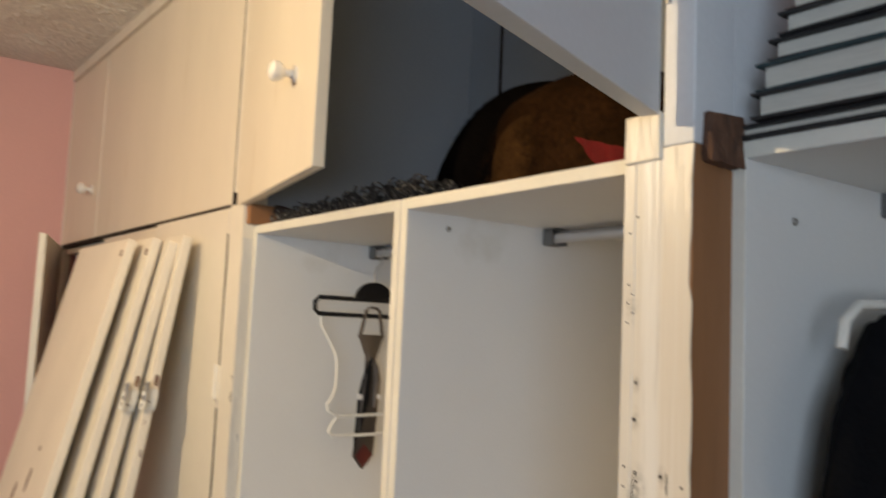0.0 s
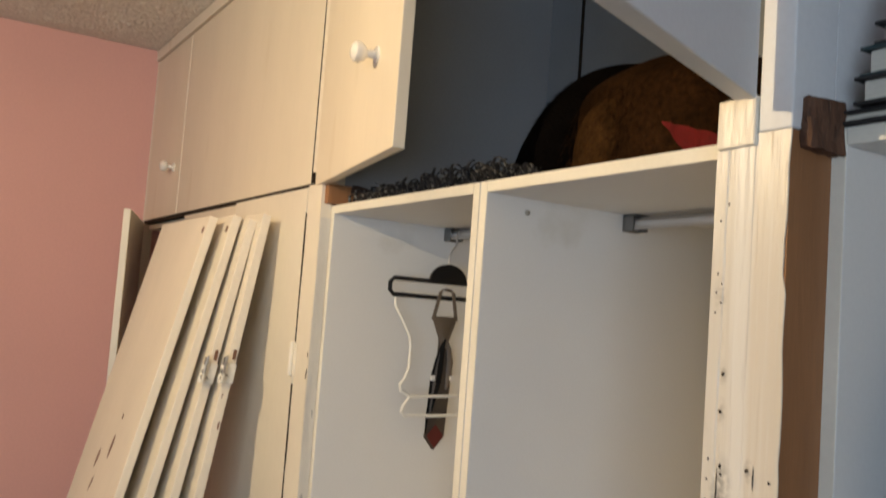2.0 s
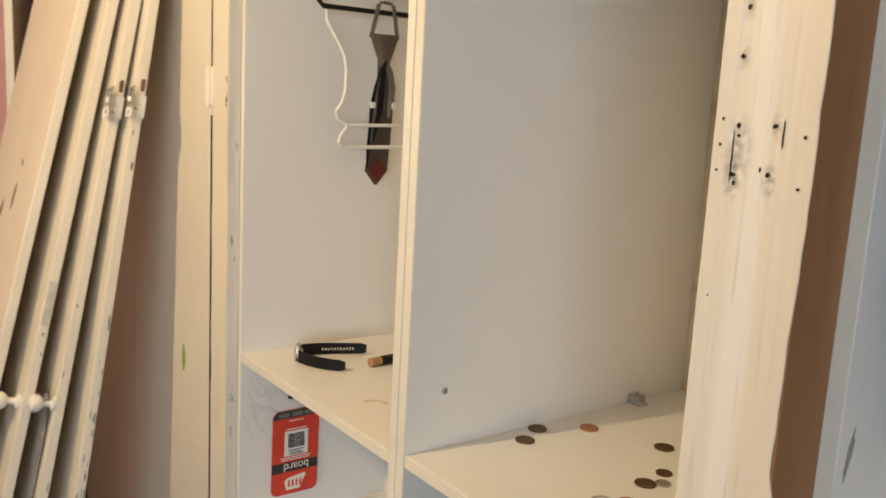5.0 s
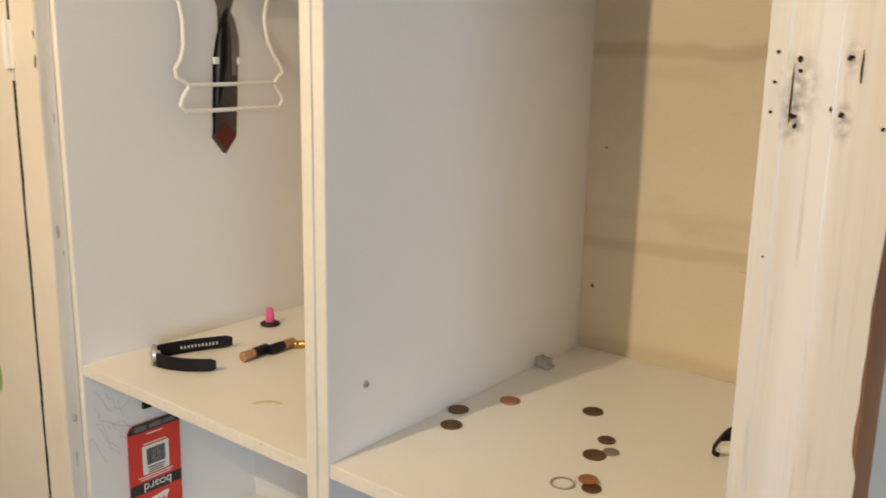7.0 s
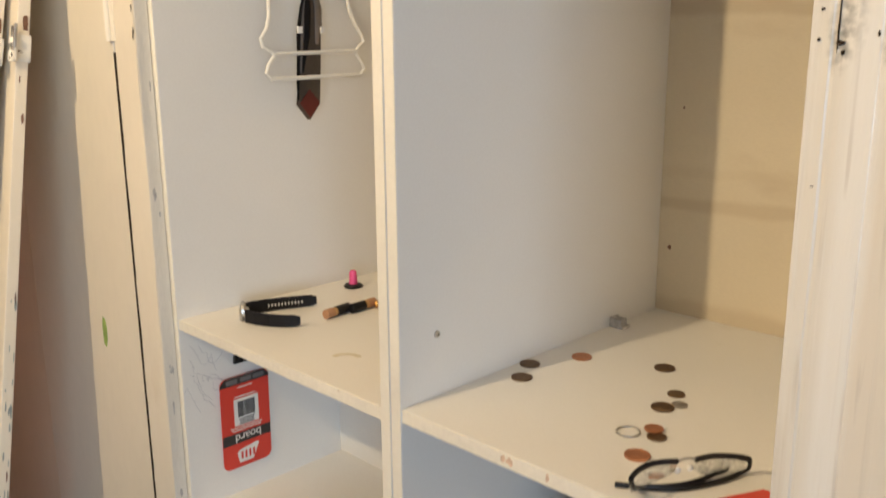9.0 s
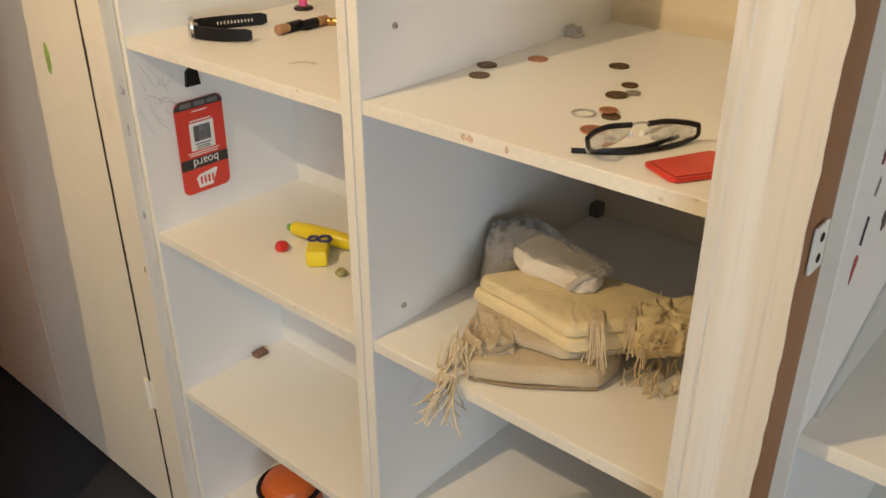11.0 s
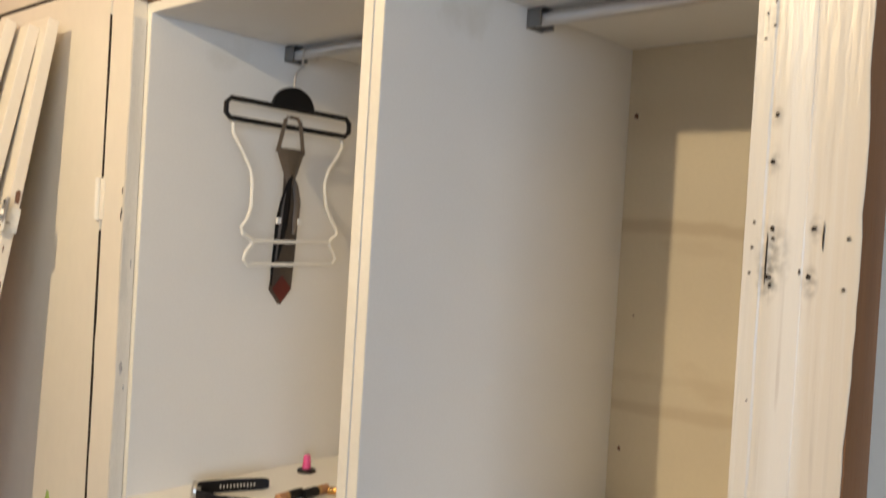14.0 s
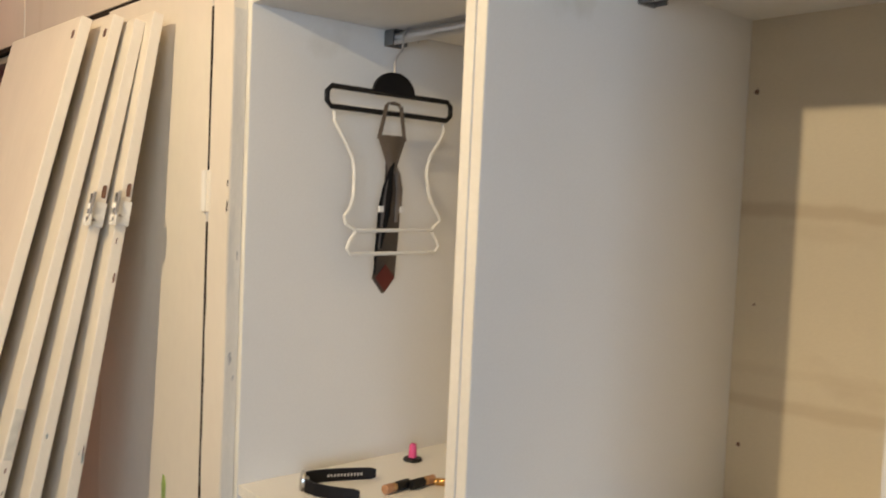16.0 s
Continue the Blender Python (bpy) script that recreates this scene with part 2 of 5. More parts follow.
def backing_material():
    """Yellowed hardboard with soft brown stain bands, and a darker band along the shelf."""
    m = mat("stained_hardboard_backing", (0.72, 0.645, 0.505), 0.6, tone=0.06, scale=1.5, grain=0.02, dirt=(0.60, 0.51, 0.38), dirt_scale=2.6, dirt_at=0.60, stretch=(1, 1, 2.5), bump=0.05)
    nd, ln = m.node_tree.nodes, m.node_tree.links
    p = nd["Principled BSDF"]
    col = p.inputs["Base Color"].links[0].from_socket
    geo = nd.new("ShaderNodeNewGeometry")
    xyz = nd.new("ShaderNodeSeparateXYZ")
    ln.new(geo.outputs["Position"], xyz.inputs[0])
    wave = nd.new("ShaderNodeTexNoise")
    wave.inputs["Scale"].default_value, wave.inputs["Detail"].default_value = 7.0, 4.0
    ln.new(geo.outputs["Position"], wave.inputs["Vector"])
    # stains at 1.437 and 1.164, two faint bands, a darker one above the shelf
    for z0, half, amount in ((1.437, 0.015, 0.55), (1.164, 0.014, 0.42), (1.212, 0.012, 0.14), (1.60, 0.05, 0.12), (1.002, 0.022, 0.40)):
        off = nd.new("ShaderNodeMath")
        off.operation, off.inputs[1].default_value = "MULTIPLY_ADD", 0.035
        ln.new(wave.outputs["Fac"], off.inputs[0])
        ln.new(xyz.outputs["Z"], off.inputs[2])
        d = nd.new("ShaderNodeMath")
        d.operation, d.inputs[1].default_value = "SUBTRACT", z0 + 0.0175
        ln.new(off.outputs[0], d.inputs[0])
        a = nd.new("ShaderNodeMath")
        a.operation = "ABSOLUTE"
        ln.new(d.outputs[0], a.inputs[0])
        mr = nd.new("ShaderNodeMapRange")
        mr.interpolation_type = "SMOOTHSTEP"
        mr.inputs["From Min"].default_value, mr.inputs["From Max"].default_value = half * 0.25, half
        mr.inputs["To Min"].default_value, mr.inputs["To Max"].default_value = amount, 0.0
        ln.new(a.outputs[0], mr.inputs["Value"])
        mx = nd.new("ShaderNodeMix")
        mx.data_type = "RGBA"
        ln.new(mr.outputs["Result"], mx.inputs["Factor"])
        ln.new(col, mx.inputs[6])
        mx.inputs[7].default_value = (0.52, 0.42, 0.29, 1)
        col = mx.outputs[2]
    ln.new(col, p.inputs["Base Color"])
    return m


BACKING = backing_material()
# tone of the unseen walls, chosen to limit light bounced into the wardrobe
UNSEEN_WALL = mat("unseen_wall_tone", (0.44, 0.41, 0.37), 0.8, tone=0.04, scale=1.5, bump=0.08)


# ---- building tools ----
PLACES = {}


def thing(name, label, category, at=(0, 0, 0), rot=(0, 0, 0), group="", kind=""):
    """An Empty at a thing's base."""
    ob = new(name)
    ob.empty_display_size = 0.05
    ob.matrix_basis = pose(*at, *rot)
    PLACES[ob] = pose(*at, *rot)
    return tagged(ob, label, category, group, kind)


def mesh_of(name, bm, material, smooth=False):
    me = bpy.data.meshes.new(name)
    bm.normal_update()
    bm.to_mesh(me)
    bm.free()
    for m in material if isinstance(material, (list, tuple)) else (material,):
        me.materials.append(m)
    if smooth:
        me.polygons.foreach_set("use_smooth", [True] * len(me.polygons))
        me.set_sharp_from_angle(angle=radians(40))
    return me


def part(name, bm, material, parent=None, label="", local=False, smooth=False, kind=""):
    """One mesh, under a thing or under a part. bm is in world places, or in the thing's own with local."""
    if parent is not None and not local:
        bm.transform(PLACES[parent].inverted())
    ob = new(name, mesh_of(name, bm, material, smooth))
    if parent is not None:
        ob.parent = parent
        PLACES[ob] = PLACES[parent]
    else:
        PLACES[ob] = Matrix()
    return tagged(ob, label, kind=kind)


def solo(name, bm, material, label, category, smooth=False, group="", kind=""):
    """A thing of one mesh, with its origin at its base."""
    pts = [v.co for v in bm.verts]
    base = Vector((sum(p.x for p in pts) / len(pts), sum(p.y for p in pts) / len(pts), min(p.z for p in pts)))
    bmesh.ops.translate(bm, vec=-base, verts=bm.verts)
    ob = new(name, mesh_of(name, bm, material, smooth))
    ob.matrix_basis = Matrix.Translation(base)
    PLACES[ob] = Matrix.Translation(base)
    return tagged(ob, label, category, group, kind)


def box(x0, x1, y0, y1, z0, z1, bevel=0.0012, bm=None):
    bm = bm or bmesh.new()
    m = Matrix.Translation(((x0 + x1) / 2, (y0 + y1) / 2, (z0 + z1) / 2)) @ Matrix.Diagonal((abs(x1 - x0), abs(y1 - y0), abs(z1 - z0), 1))
    made = bmesh.ops.create_cube(bm, size=1, matrix=m)
    if bevel:
        edges = list({e for v in made["verts"] for e in v.link_edges})
        bmesh.ops.bevel(bm, geom=edges, offset=bevel, segments=2, affect="EDGES", profile=0.6)
    return bm


def lathe(profile, segments=20, m=Matrix(), bm=None):
    """A turned body from (radius, height) pairs."""
    bm = bm or bmesh.new()
    rings = []
    for r, z in profile:
        if r < 1e-6:
            rings.append([bm.verts.new(m @ Vector((0, 0, z)))])
        else:
            rings.append([bm.verts.new(m @ Vector((r * math.cos(a), r * math.sin(a), z))) for a in (2 * math.pi * i / segments for i in range(segments))])
    for a, b in zip(rings, rings[1:]):
        for i in range(segments):
            j = (i + 1) % segments
            quad = [a[i % len(a)], a[j % len(a)], b[j % len(b)], b[i % len(b)]]
            quad = list(dict.fromkeys(quad))
            if len(quad) > 2:
                bm.faces.new(quad)
    return bm


def tube(points, radius, segments=8, closed=False, bm=None, flat=1.0, up=(0, 0, 1)):
    """A round or flattened bar swept along points; radius may be a list."""
    bm = bm or bmesh.new()
    pts = [Vector(p) for p in points]
    n = len(pts)
    rings = []
    for i, p in enumerate(pts):
        a = pts[(i - 1) % n] if closed or i else pts[0]
        b = pts[(i + 1) % n] if closed or i < n - 1 else pts[-1]
        d = (b - a).normalized()
        side = d.cross(Vector(up))
        side = side.normalized() if side.length > 1e-4 else d.orthogonal().normalized()
        top = side.cross(d).normalized()
        r = radius[i] if isinstance(radius, (list, tuple)) else radius
        rings.append([bm.verts.new(p + r * (math.cos(t) * side + flat * math.sin(t) * top)) for t in (2 * math.pi * k / segments for k in range(segments))])
    pairs = list(zip(rings, rings[1:])) + ([(rings[-1], rings[0])] if closed else [])
    for a, b in pairs:
        for k in range(segments):
            bm.faces.new((a[k], a[(k + 1) % segments], b[(k + 1) % segments], b[k]))
    if not closed:
        bm.faces.new(rings[0][::-1])
        bm.faces.new(rings[-1])
    return bm


def smooth_line(points, n=4):
    """More points along a curve through the given ones."""
    p = [Vector(q) for q in points]
    out = []
    for k in range(len(p) - 1):
        a, b, c, d = p[max(k - 1, 0)], p[k], p[k + 1], p[min(k + 2, len(p) - 1)]
        for i in range(n):
            t = i / n
            out.append(0.5 * (2 * b + (c - a) * t + (2 * a - 5 * b + 4 * c - d) * t * t + (3 * b - a - 3 * c + d) * t ** 3))
    return out + [p[-1]]


def plate(outline, depth, m=Matrix(), bm=None):
    """A flat outline in x, y made solid by depth along z."""
    bm = bm or bmesh.new()
    low = [bm.verts.new(m @ Vector((x, y, 0))) for x, y in outline]
    high = [bm.verts.new(m @ Vector((x, y, depth))) for x, y in outline]
    n = len(outline)
    bm.faces.new(low[::-1])
    bm.faces.new(high)
    for i in range(n):
        bm.faces.new((low[i], low[(i + 1) % n], high[(i + 1) % n], high[i]))
    return bm


def oval(rx, ry, n=20, wobble=0.0, seed=0):
    rnd = random.Random(seed)
    return [((rx * math.cos(a)) * (1 + wobble * rnd.uniform(-1, 1)), (ry * math.sin(a)) * (1 + wobble * rnd.uniform(-1, 1))) for a in (2 * math.pi * i / n for i in range(n))]


def rounded(w, h, r, n=4):
    out = []
    for cx, cy, a0 in ((w / 2 - r, h / 2 - r, 0), (-w / 2 + r, h / 2 - r, 90), (-w / 2 + r, -h / 2 + r, 180), (w / 2 - r, -h / 2 + r, 270)):
        out += [(cx + r * math.cos(radians(a0 + 90 * i / n)), cy + r * math.sin(radians(a0 + 90 * i / n))) for i in range(n + 1)]
    return out


def rough_up(bm, amount, scale, seed=0):
    for v in bm.verts:
        v.co += amount * noise.noise_vector(v.co * scale + Vector((seed, seed * 2, 0)))
    return bm


FRONT = Matrix.Rotation(radians(90), 4, "X")   # x stays, y goes up, depth goes towards -y

# ---- the room ----
EAST, SOUTH = 3.7, -4.0
CEIL, WEST, BACK, TOPZ, T = 2.345, -1.975, 0.53, 1.725, 0.016
SHELF = 0.994          # right unit
SHELF_L = 0.986        # left unit
X_L = -0.5175          # outer face of the left unit
tagged(part("floor", box(-2.1, EAST + 0.1, SOUTH - 0.1, 0.7, -0.1, 0.0, 0), FLOORING), "dark navy carpeted floor of the room", "floor", kind="structure")


def stippled_ceiling(x0, x1, y0, y1, step=0.006):
    """A slab whose underside has a coat of dabbed plaster over the cupboard end of the room."""
    bm = box(-2.1, EAST + 0.1, SOUTH - 0.1, 0.7, CEIL, CEIL + 0.1, 0)
    nx, ny = int((x1 - x0) / step), int((y1 - y0) / step)
    rows = []
    for j in range(ny + 1):
        y = y0 + (y1 - y0) * j / ny
        row = []
        for i in range(nx + 1):
            x = x0 + (x1 - x0) * i / nx
            dab = noise.noise(Vector((x * 104, y * 104, 1.7))) + 0.8 * noise.noise(Vector((x * 165, y * 165, 5.1))) + 0.5 * noise.noise(Vector((x * 9, y * 9, 2.3)))
            fade = min(1.0, (x - x0) / 0.10, (y - y0) / 0.3, (x1 - x) / 0.3)
            row.append(bm.verts.new((x, y, CEIL - 0.0012 - fade * 0.0040 * max(0.0, dab + 0.15))))
        rows.append(row)
    for a, b in zip(rows, rows[1:]):
        for i in range(nx):
            bm.faces.new((a[i], b[i], b[i + 1], a[i + 1]))
    return bm


tagged(part("ceiling", stippled_ceiling(WEST + 0.002, 0.6, -1.35, -0.029), CEILING), "off-white stippled textured ceiling", "ceiling", kind="structure")
tagged(part("wall_west", box(WEST - 0.1, WEST, SOUTH - 0.1, 0.7, 0.0, CEIL, 0), PINK), "pink painted plaster wall beside the wardrobe", "wall", kind="structure")
tagged(part("wall_north", box(WEST, EAST, 0.565, 0.7, 0.0, CEIL, 0), PINK), "pink plaster wall behind the wardrobe", "wall", kind="structure")
tagged(part("wall_south", box(WEST, EAST, SOUTH - 0.1, SOUTH, 0.0, CEIL, 0), UNSEEN_WALL), "unseen wall closing the room, toned to limit bounced light", "wall", kind="structure")
WY0, WY1, WZ0, WZ1 = -3.93, -1.97, 0.62, 2.16
_wall = box(EAST, EAST + 0.1, SOUTH, WY0, 0, CEIL, 0)
box(EAST, EAST + 0.1, WY1, 0.565, 0, CEIL, 0, _wall)
box(EAST, EAST + 0.1, WY0, WY1, 0, WZ0, 0, _wall)
box(EAST, EAST + 0.1, WY0, WY1, WZ1, CEIL, 0, _wall)
tagged(part("wall_east", _wall, UNSEEN_WALL), "unseen wall with the window opening, toned to limit bounced light", "wall", kind="structure")

window = thing("window_1", "white framed window letting in cool daylight", "window", (EAST, (WY0 + WY1) / 2, WZ0), kind="structure")
for _y0, _y1, _z0, _z1 in ((WY0, WY0 + 0.05, WZ0, WZ1), (WY1 - 0.05, WY1, WZ0, WZ1), (WY0 + 0.05, WY1 - 0.05, WZ0, WZ0 + 0.05), (WY0 + 0.05, WY1 - 0.05, WZ1 - 0.05, WZ1)):
    part("window_frame", box(EAST + 0.02, EAST + 0.08, _y0, _y1, _z0, _z1, 0.003), WHITE_PAINT, window)
part("window_sill", box(EAST - 0.10, EAST + 0.02, WY0 - 0.03, WY1 + 0.03, WZ0 - 0.03, WZ0, 0.004), WHITE_PAINT, window)


# ---- wardrobe carcasses ----
def rail_unit(parent, x0, x1, y, z):
    bar = part("clothes_rail", tube([(x0 + 0.004, y, z), (x1 - 0.004, y, z)], 0.0125, 16, flat=0.75), CHROME, parent, "chromed hanging rail", smooth=True)
    for x, s in ((x0, 1), (x1, -1)):
        b = box(min(x, x + s * 0.004), max(x, x + s * 0.004), y - 0.017, y + 0.017, z - 0.014, z + 0.012, 0.0015)
        box(min(x, x + s * 0.026), max(x, x + s * 0.026), y - 0.015, y + 0.015, z + 0.010, z + 0.014, 0.001, b)
        box(min(x, x + s * 0.022), max(x, x + s * 0.022), y - 0.016, y - 0.0125, z - 0.013, z + 0.010, 0.001, b)
        box(min(x, x + s * 0.022), max(x, x + s * 0.022), y + 0.0125, y + 0.016, z - 0.013, z + 0.010, 0.001, b)
        part("rail_bracket", b, DARK_STEEL, bar, "dull metal rail bracket")


def screw_head(parent, p, normal, r=0.0045):
    m = Matrix.Translation(p) @ Vector(normal).to_track_quat("Z", "Y").to_matrix().to_4x4()
    b = lathe([(0, 0.0004), (r * 0.35, 0.0004), (r * 0.5, 0.0022), (r * 0.85, 0.0020), (r, 0.0)], 14, m)
    part("screw", b, STEEL, parent, "small metal cam screw", smooth=True)


def panel(name, parent, x0, x1, y0, y1, z0, z1, material=None, edge=True, label=""):
    """A board whose front strip is worn edging."""
    body = part(name, box(x0, x1, y0 + (0.0012 if edge else 0), y1, z0, z1, 0.0006), material or MELAMINE, parent, label)
    if edge:
        part("edging", box(x0 + 0.0004, x1 - 0.0004, y0, y0 + 0.0012, z0 + 0.0004, z1 - 0.0004, 0.0004), EDGING if name == "shelf" else CLEAN_EDGE, body, "worn yellowed edging strip")
    return body


def carcass(label, x0, x1, y0, shelves, rail=None, foot=0.06):
    c = thing("wardrobe_carcass", label, "wardrobe", ((x0 + x1) / 2, 0.26, 0.0), group="wardrobe units")
    panel("side_panel", c, x0, x0 + T, y0, BACK, 0.0, TOPZ)
    panel("side_panel", c, x1 - T, x1, y0, BACK, 0.0, TOPZ)
    panel("top_panel", c, x0 + T, x1 - T, y0, BACK, TOPZ - T, TOPZ)
    panel("bottom_panel", c, x0 + T, x1 - T, y0, BACK, foot - T, foot)
    part("plinth", box(x0 + T, x1 - T, y0 + 0.03, y0 + 0.046, 0, foot - T), MELAMINE, c)
    zs = [foot] + shelves[::-1] + [TOPZ - T]
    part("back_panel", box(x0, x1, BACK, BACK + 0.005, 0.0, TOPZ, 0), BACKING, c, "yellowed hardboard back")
    for z in shelves:
        panel("shelf", c, x0 + T, x1 - T, y0 + 0.002, BACK, z - T, z, label="white melamine shelf with a chipped front edge")
    if rail:
        rail_unit(c, x0 + T, x1 - T, rail, 1.6965)
    return c


unit_l = carcass("white melamine wardrobe unit with shelves and a hanging rail", X_L, -0.0178, 0.0, [SHELF_L, 0.6652, 0.3455], 0.262)
part("inner_back", box(X_L + T, -0.0338, 0.302, 0.308, 0.6652, SHELF_L - T, 0.0005), MELAMINE, unit_l, "white board closing the back of the niche")
part("inner_back", box(X_L + T, -0.0338, 0.228, 0.234, 0.060, 0.6652 - T, 0.0005), MELAMINE, unit_l, "white board closing the back of the niche")
unit_r = carcass("white melamine wardrobe unit with an empty hanging space", -0.016, 0.456, 0.0, [SHELF, 0.672, 0.350], 0.272)
unit_3 = carcass("white melamine wardrobe unit with clothes and a low shelf", 0.512, 1.20, 0.012, [0.798, 0.40], 0.27)
for _p in ((0.0, 0.072, 1.689), (0.0, 0.058, 1.069), (0.0, 0.06, 0.700)):
    screw_head(unit_r, _p, (1, 0, 0))
screw_head(unit_3, (0.528, 0.09, 1.66), (1, 0, 0), 0.004)
for _x, _y, _z in ((0.20, 0.40, 0.3502), (0.14, 0.33, 0.3502)):
    part("dowel_hole", lathe([(0, 0.0006), (0.007, 0.0006), (0.008, 0.0)], 16, Matrix.Translation((_x, _y, _z))), DARK_HOLE, unit_r, "dark drilled dowel hole")
# cracks in the backing of the hanging space, where the boards behind it meet
for _x0, _x1, _z in ((0.235, 0.439, 1.150), (0.30, 0.439, 1.4215)):
    part("backing_crack", rough_up(tube([(_x0 + (_x1 - _x0) * q / 9, BACK - 0.0002, _z - 0.0015 * q / 9) for q in range(10)], [0.0001] + [0.0006] * 9, 6), 0.0008, 40), BACK_SEAM, unit_r, "hairline crack in the hardboard back")

for _x, _z, _r in ((0.019, 1.093, 0.0028), (0.014, 1.606, 0.0035), (0.03, 1.30, 0.0015)):
    part("nail_hole", plate(oval(_r, _r * 1.2, 10, 0.3, 3), 0.0008, Matrix.Translation((_x, BACK, _z)) @ FRONT), BROWN_RUST, unit_r, "small rusty nail hole")

# ---- painted post between the units ----
post = thing("timber_post", "chipped cream-painted timber post with bare brown side", "post", (0.478, -0.02, 0.0))


def ragged_strip(x0, x1, y0, y1, z0, z1, ragged_right=0.0, seed=3, steps=70):
    """A painted face with an uneven right edge."""
    rnd = random.Random(seed)
    bm = bmesh.new()
    rows = []
    off = 0.0
    for i in range(steps + 1):
        z = z0 + (z1 - z0) * i / steps
        off = 0.75 * off + rnd.uniform(-1, 1) * ragged_right
        if rnd.random() < 0.07:
            off -= ragged_right * 2.5
        xr = x1 + off
        rows.append([bm.verts.new(p) for p in ((x0, y0, z), (xr - 0.0015, y0, z), (xr, y1, z), (x0, y1, z))])
    for a, b in zip(rows, rows[1:]):
        for k in range(4):
            bm.faces.new((a[k], a[(k + 1) % 4], b[(k + 1) % 4], b[k]))
    bm.faces.new(rows[0][::-1])
    bm.faces.new(rows[-1])
    return bm


part("timber_core", box(0.442, 0.5145, -0.0442, 0.012, 0.0, 1.716, 0.0004), WOOD, post, "bare brown timber")


def post_face(z0, z1, steps=110, seed=11):
    """The painted front: shallow planed steps, brush ridges and a ragged right edge."""
    rnd = random.Random(seed)
    profile = ((0.4385, -0.0425), (0.4385, -0.0440), (0.4395, -0.0450), (0.4518, -0.0454), (0.4526, -0.0454), (0.4536, -0.0457), (0.466, -0.0459), (0.4695, -0.0458), (0.474, -0.0460), (0.4792, -0.0459), (0.4800, -0.0455), (0.4808, -0.0458), (0.498, -0.0457), (0.5148, -0.0456), (0.5155, -0.0454), (0.5155, -0.0442))
    bm = bmesh.new()
    rows, off = [], 0.0
    for i in range(steps + 1):
        z = z0 + (z1 - z0) * i / steps
        off = 0.8 * off + rnd.uniform(-1, 1) * 0.0009
        if rnd.random() < 0.05:
            off -= 0.003
        rows.append([bm.verts.new((x + (off if x > 0.51 else 0.0), y + 0.0002 * noise.noise(Vector((x * 12, 0.0, z * 16))), z)) for x, y in profile])
    for a, b in zip(rows, rows[1:]):
        for q in range(len(profile) - 1):
            bm.faces.new((a[q], a[q + 1], b[q + 1], b[q]))
    bm.faces.new(rows[0][::-1])
    bm.faces.new(rows[-1])
    return bm


part("painted_face", post_face(0.0, 1.716), POST_PAINT, post, "streaked chipped cream paint")
part("edge_bead", rough_up(ragged_strip(0.4378, 0.4519, -0.0462, -0.0452, 0.0, 1.704, 0.0003, 5), 0.0002, 40), POST_PAINT, post, "greyish cream edge bead")
part("crack", ragged_strip(0.4521, 0.4524, -0.0456, -0.0450, 0.0, 0.93, 0.00006, 8, 90), GREY_SMEAR, post, "fine dark crack beside the bead")
part("capping", rough_up(box(0.438, 0.4805, -0.049, -0.02, 1.705, 1.750, 0.002), 0.0012, 60), OLD_PAINT, post, "rough flaking cream block")
part("upper_stile", box(0.4815, 0.516, -0.046, 0.012, 1.7165, CEIL, 0.002), WHITE_PAINT, post, "smooth pale upper stile")
_chunk = box(0.5130, 0.5275, -0.034, 0.011, 1.700, 1.745, 0.001)
bmesh.ops.subdivide_edges(_chunk, edges=_chunk.edges[:], cuts=4, use_grid_fill=True)
part("broken_block", rough_up(rough_up(_chunk, 0.0028, 80), 0.0018, 210), WOOD_DARK, post, "splintered brown timber block")
part("left_side", box(0.4365, 0.442, -0.0425, 0.0, 0.0, 1.705, 0.001), OLD_PAINT, post)


def scar(parent, x, z, rx, rz, y=-0.0462, material=DARK_HOLE, seed=1, name="screw_hole"):
    b = plate(oval(rx * (0.52 if rx > 0.0015 else 0.7), rz * (0.52 if rz < 0.006 else 0.8), 14, 0.38, seed), 0.0004, Matrix.Translation((x, y, z)) @ FRONT)
    part(name, b, material, parent)


_rnd = random.Random(4)
for _x, _z, _a, _b in ((0.4445, 1.427, .0022, .0022), (0.4440, 1.409, .0020, .0020), (0.4432, 1.391, .0018, .0018), (0.4575, 1.423, .0034, .0036), (0.4585, 1.416, .0026, .0022),
                       (0.4565, 1.389, .0042, .0032), (0.4580, 1.383, .0026, .0026), (0.4545, 1.402, .0008, .019), (0.486, 1.424, .0034, .0034), (0.484, 1.391, .0036, .0034),
                       (0.478, 1.394, .0010, .0032), (0.5085, 1.418, .0024, .0024), (0.5075, 1.384, .0024, .0024), (0.456, 1.503, .0030, .0030), (0.455, 1.470, .0030, .0032),
                       (0.446, 1.640, .0018, .0018), (0.4455, 1.592, .0018, .0018), (0.4448, 1.575, .0018, .0018), (0.4445, 1.557, .0018, .0018), (0.4505, 1.566, .0022, .0016), (0.4503, 1.583, .0018, .0014),
                       (0.4540, 1.655, .0014, .0022), (0.447, 1.30, .0012, .0012), (0.4925, 1.418, .0007, .011)):
    scar(post, _x, _z, _a, _b, y=-0.0464 if _x < 0.4525 else -0.0462, seed=int(_x * 1e4 + _z * 100))

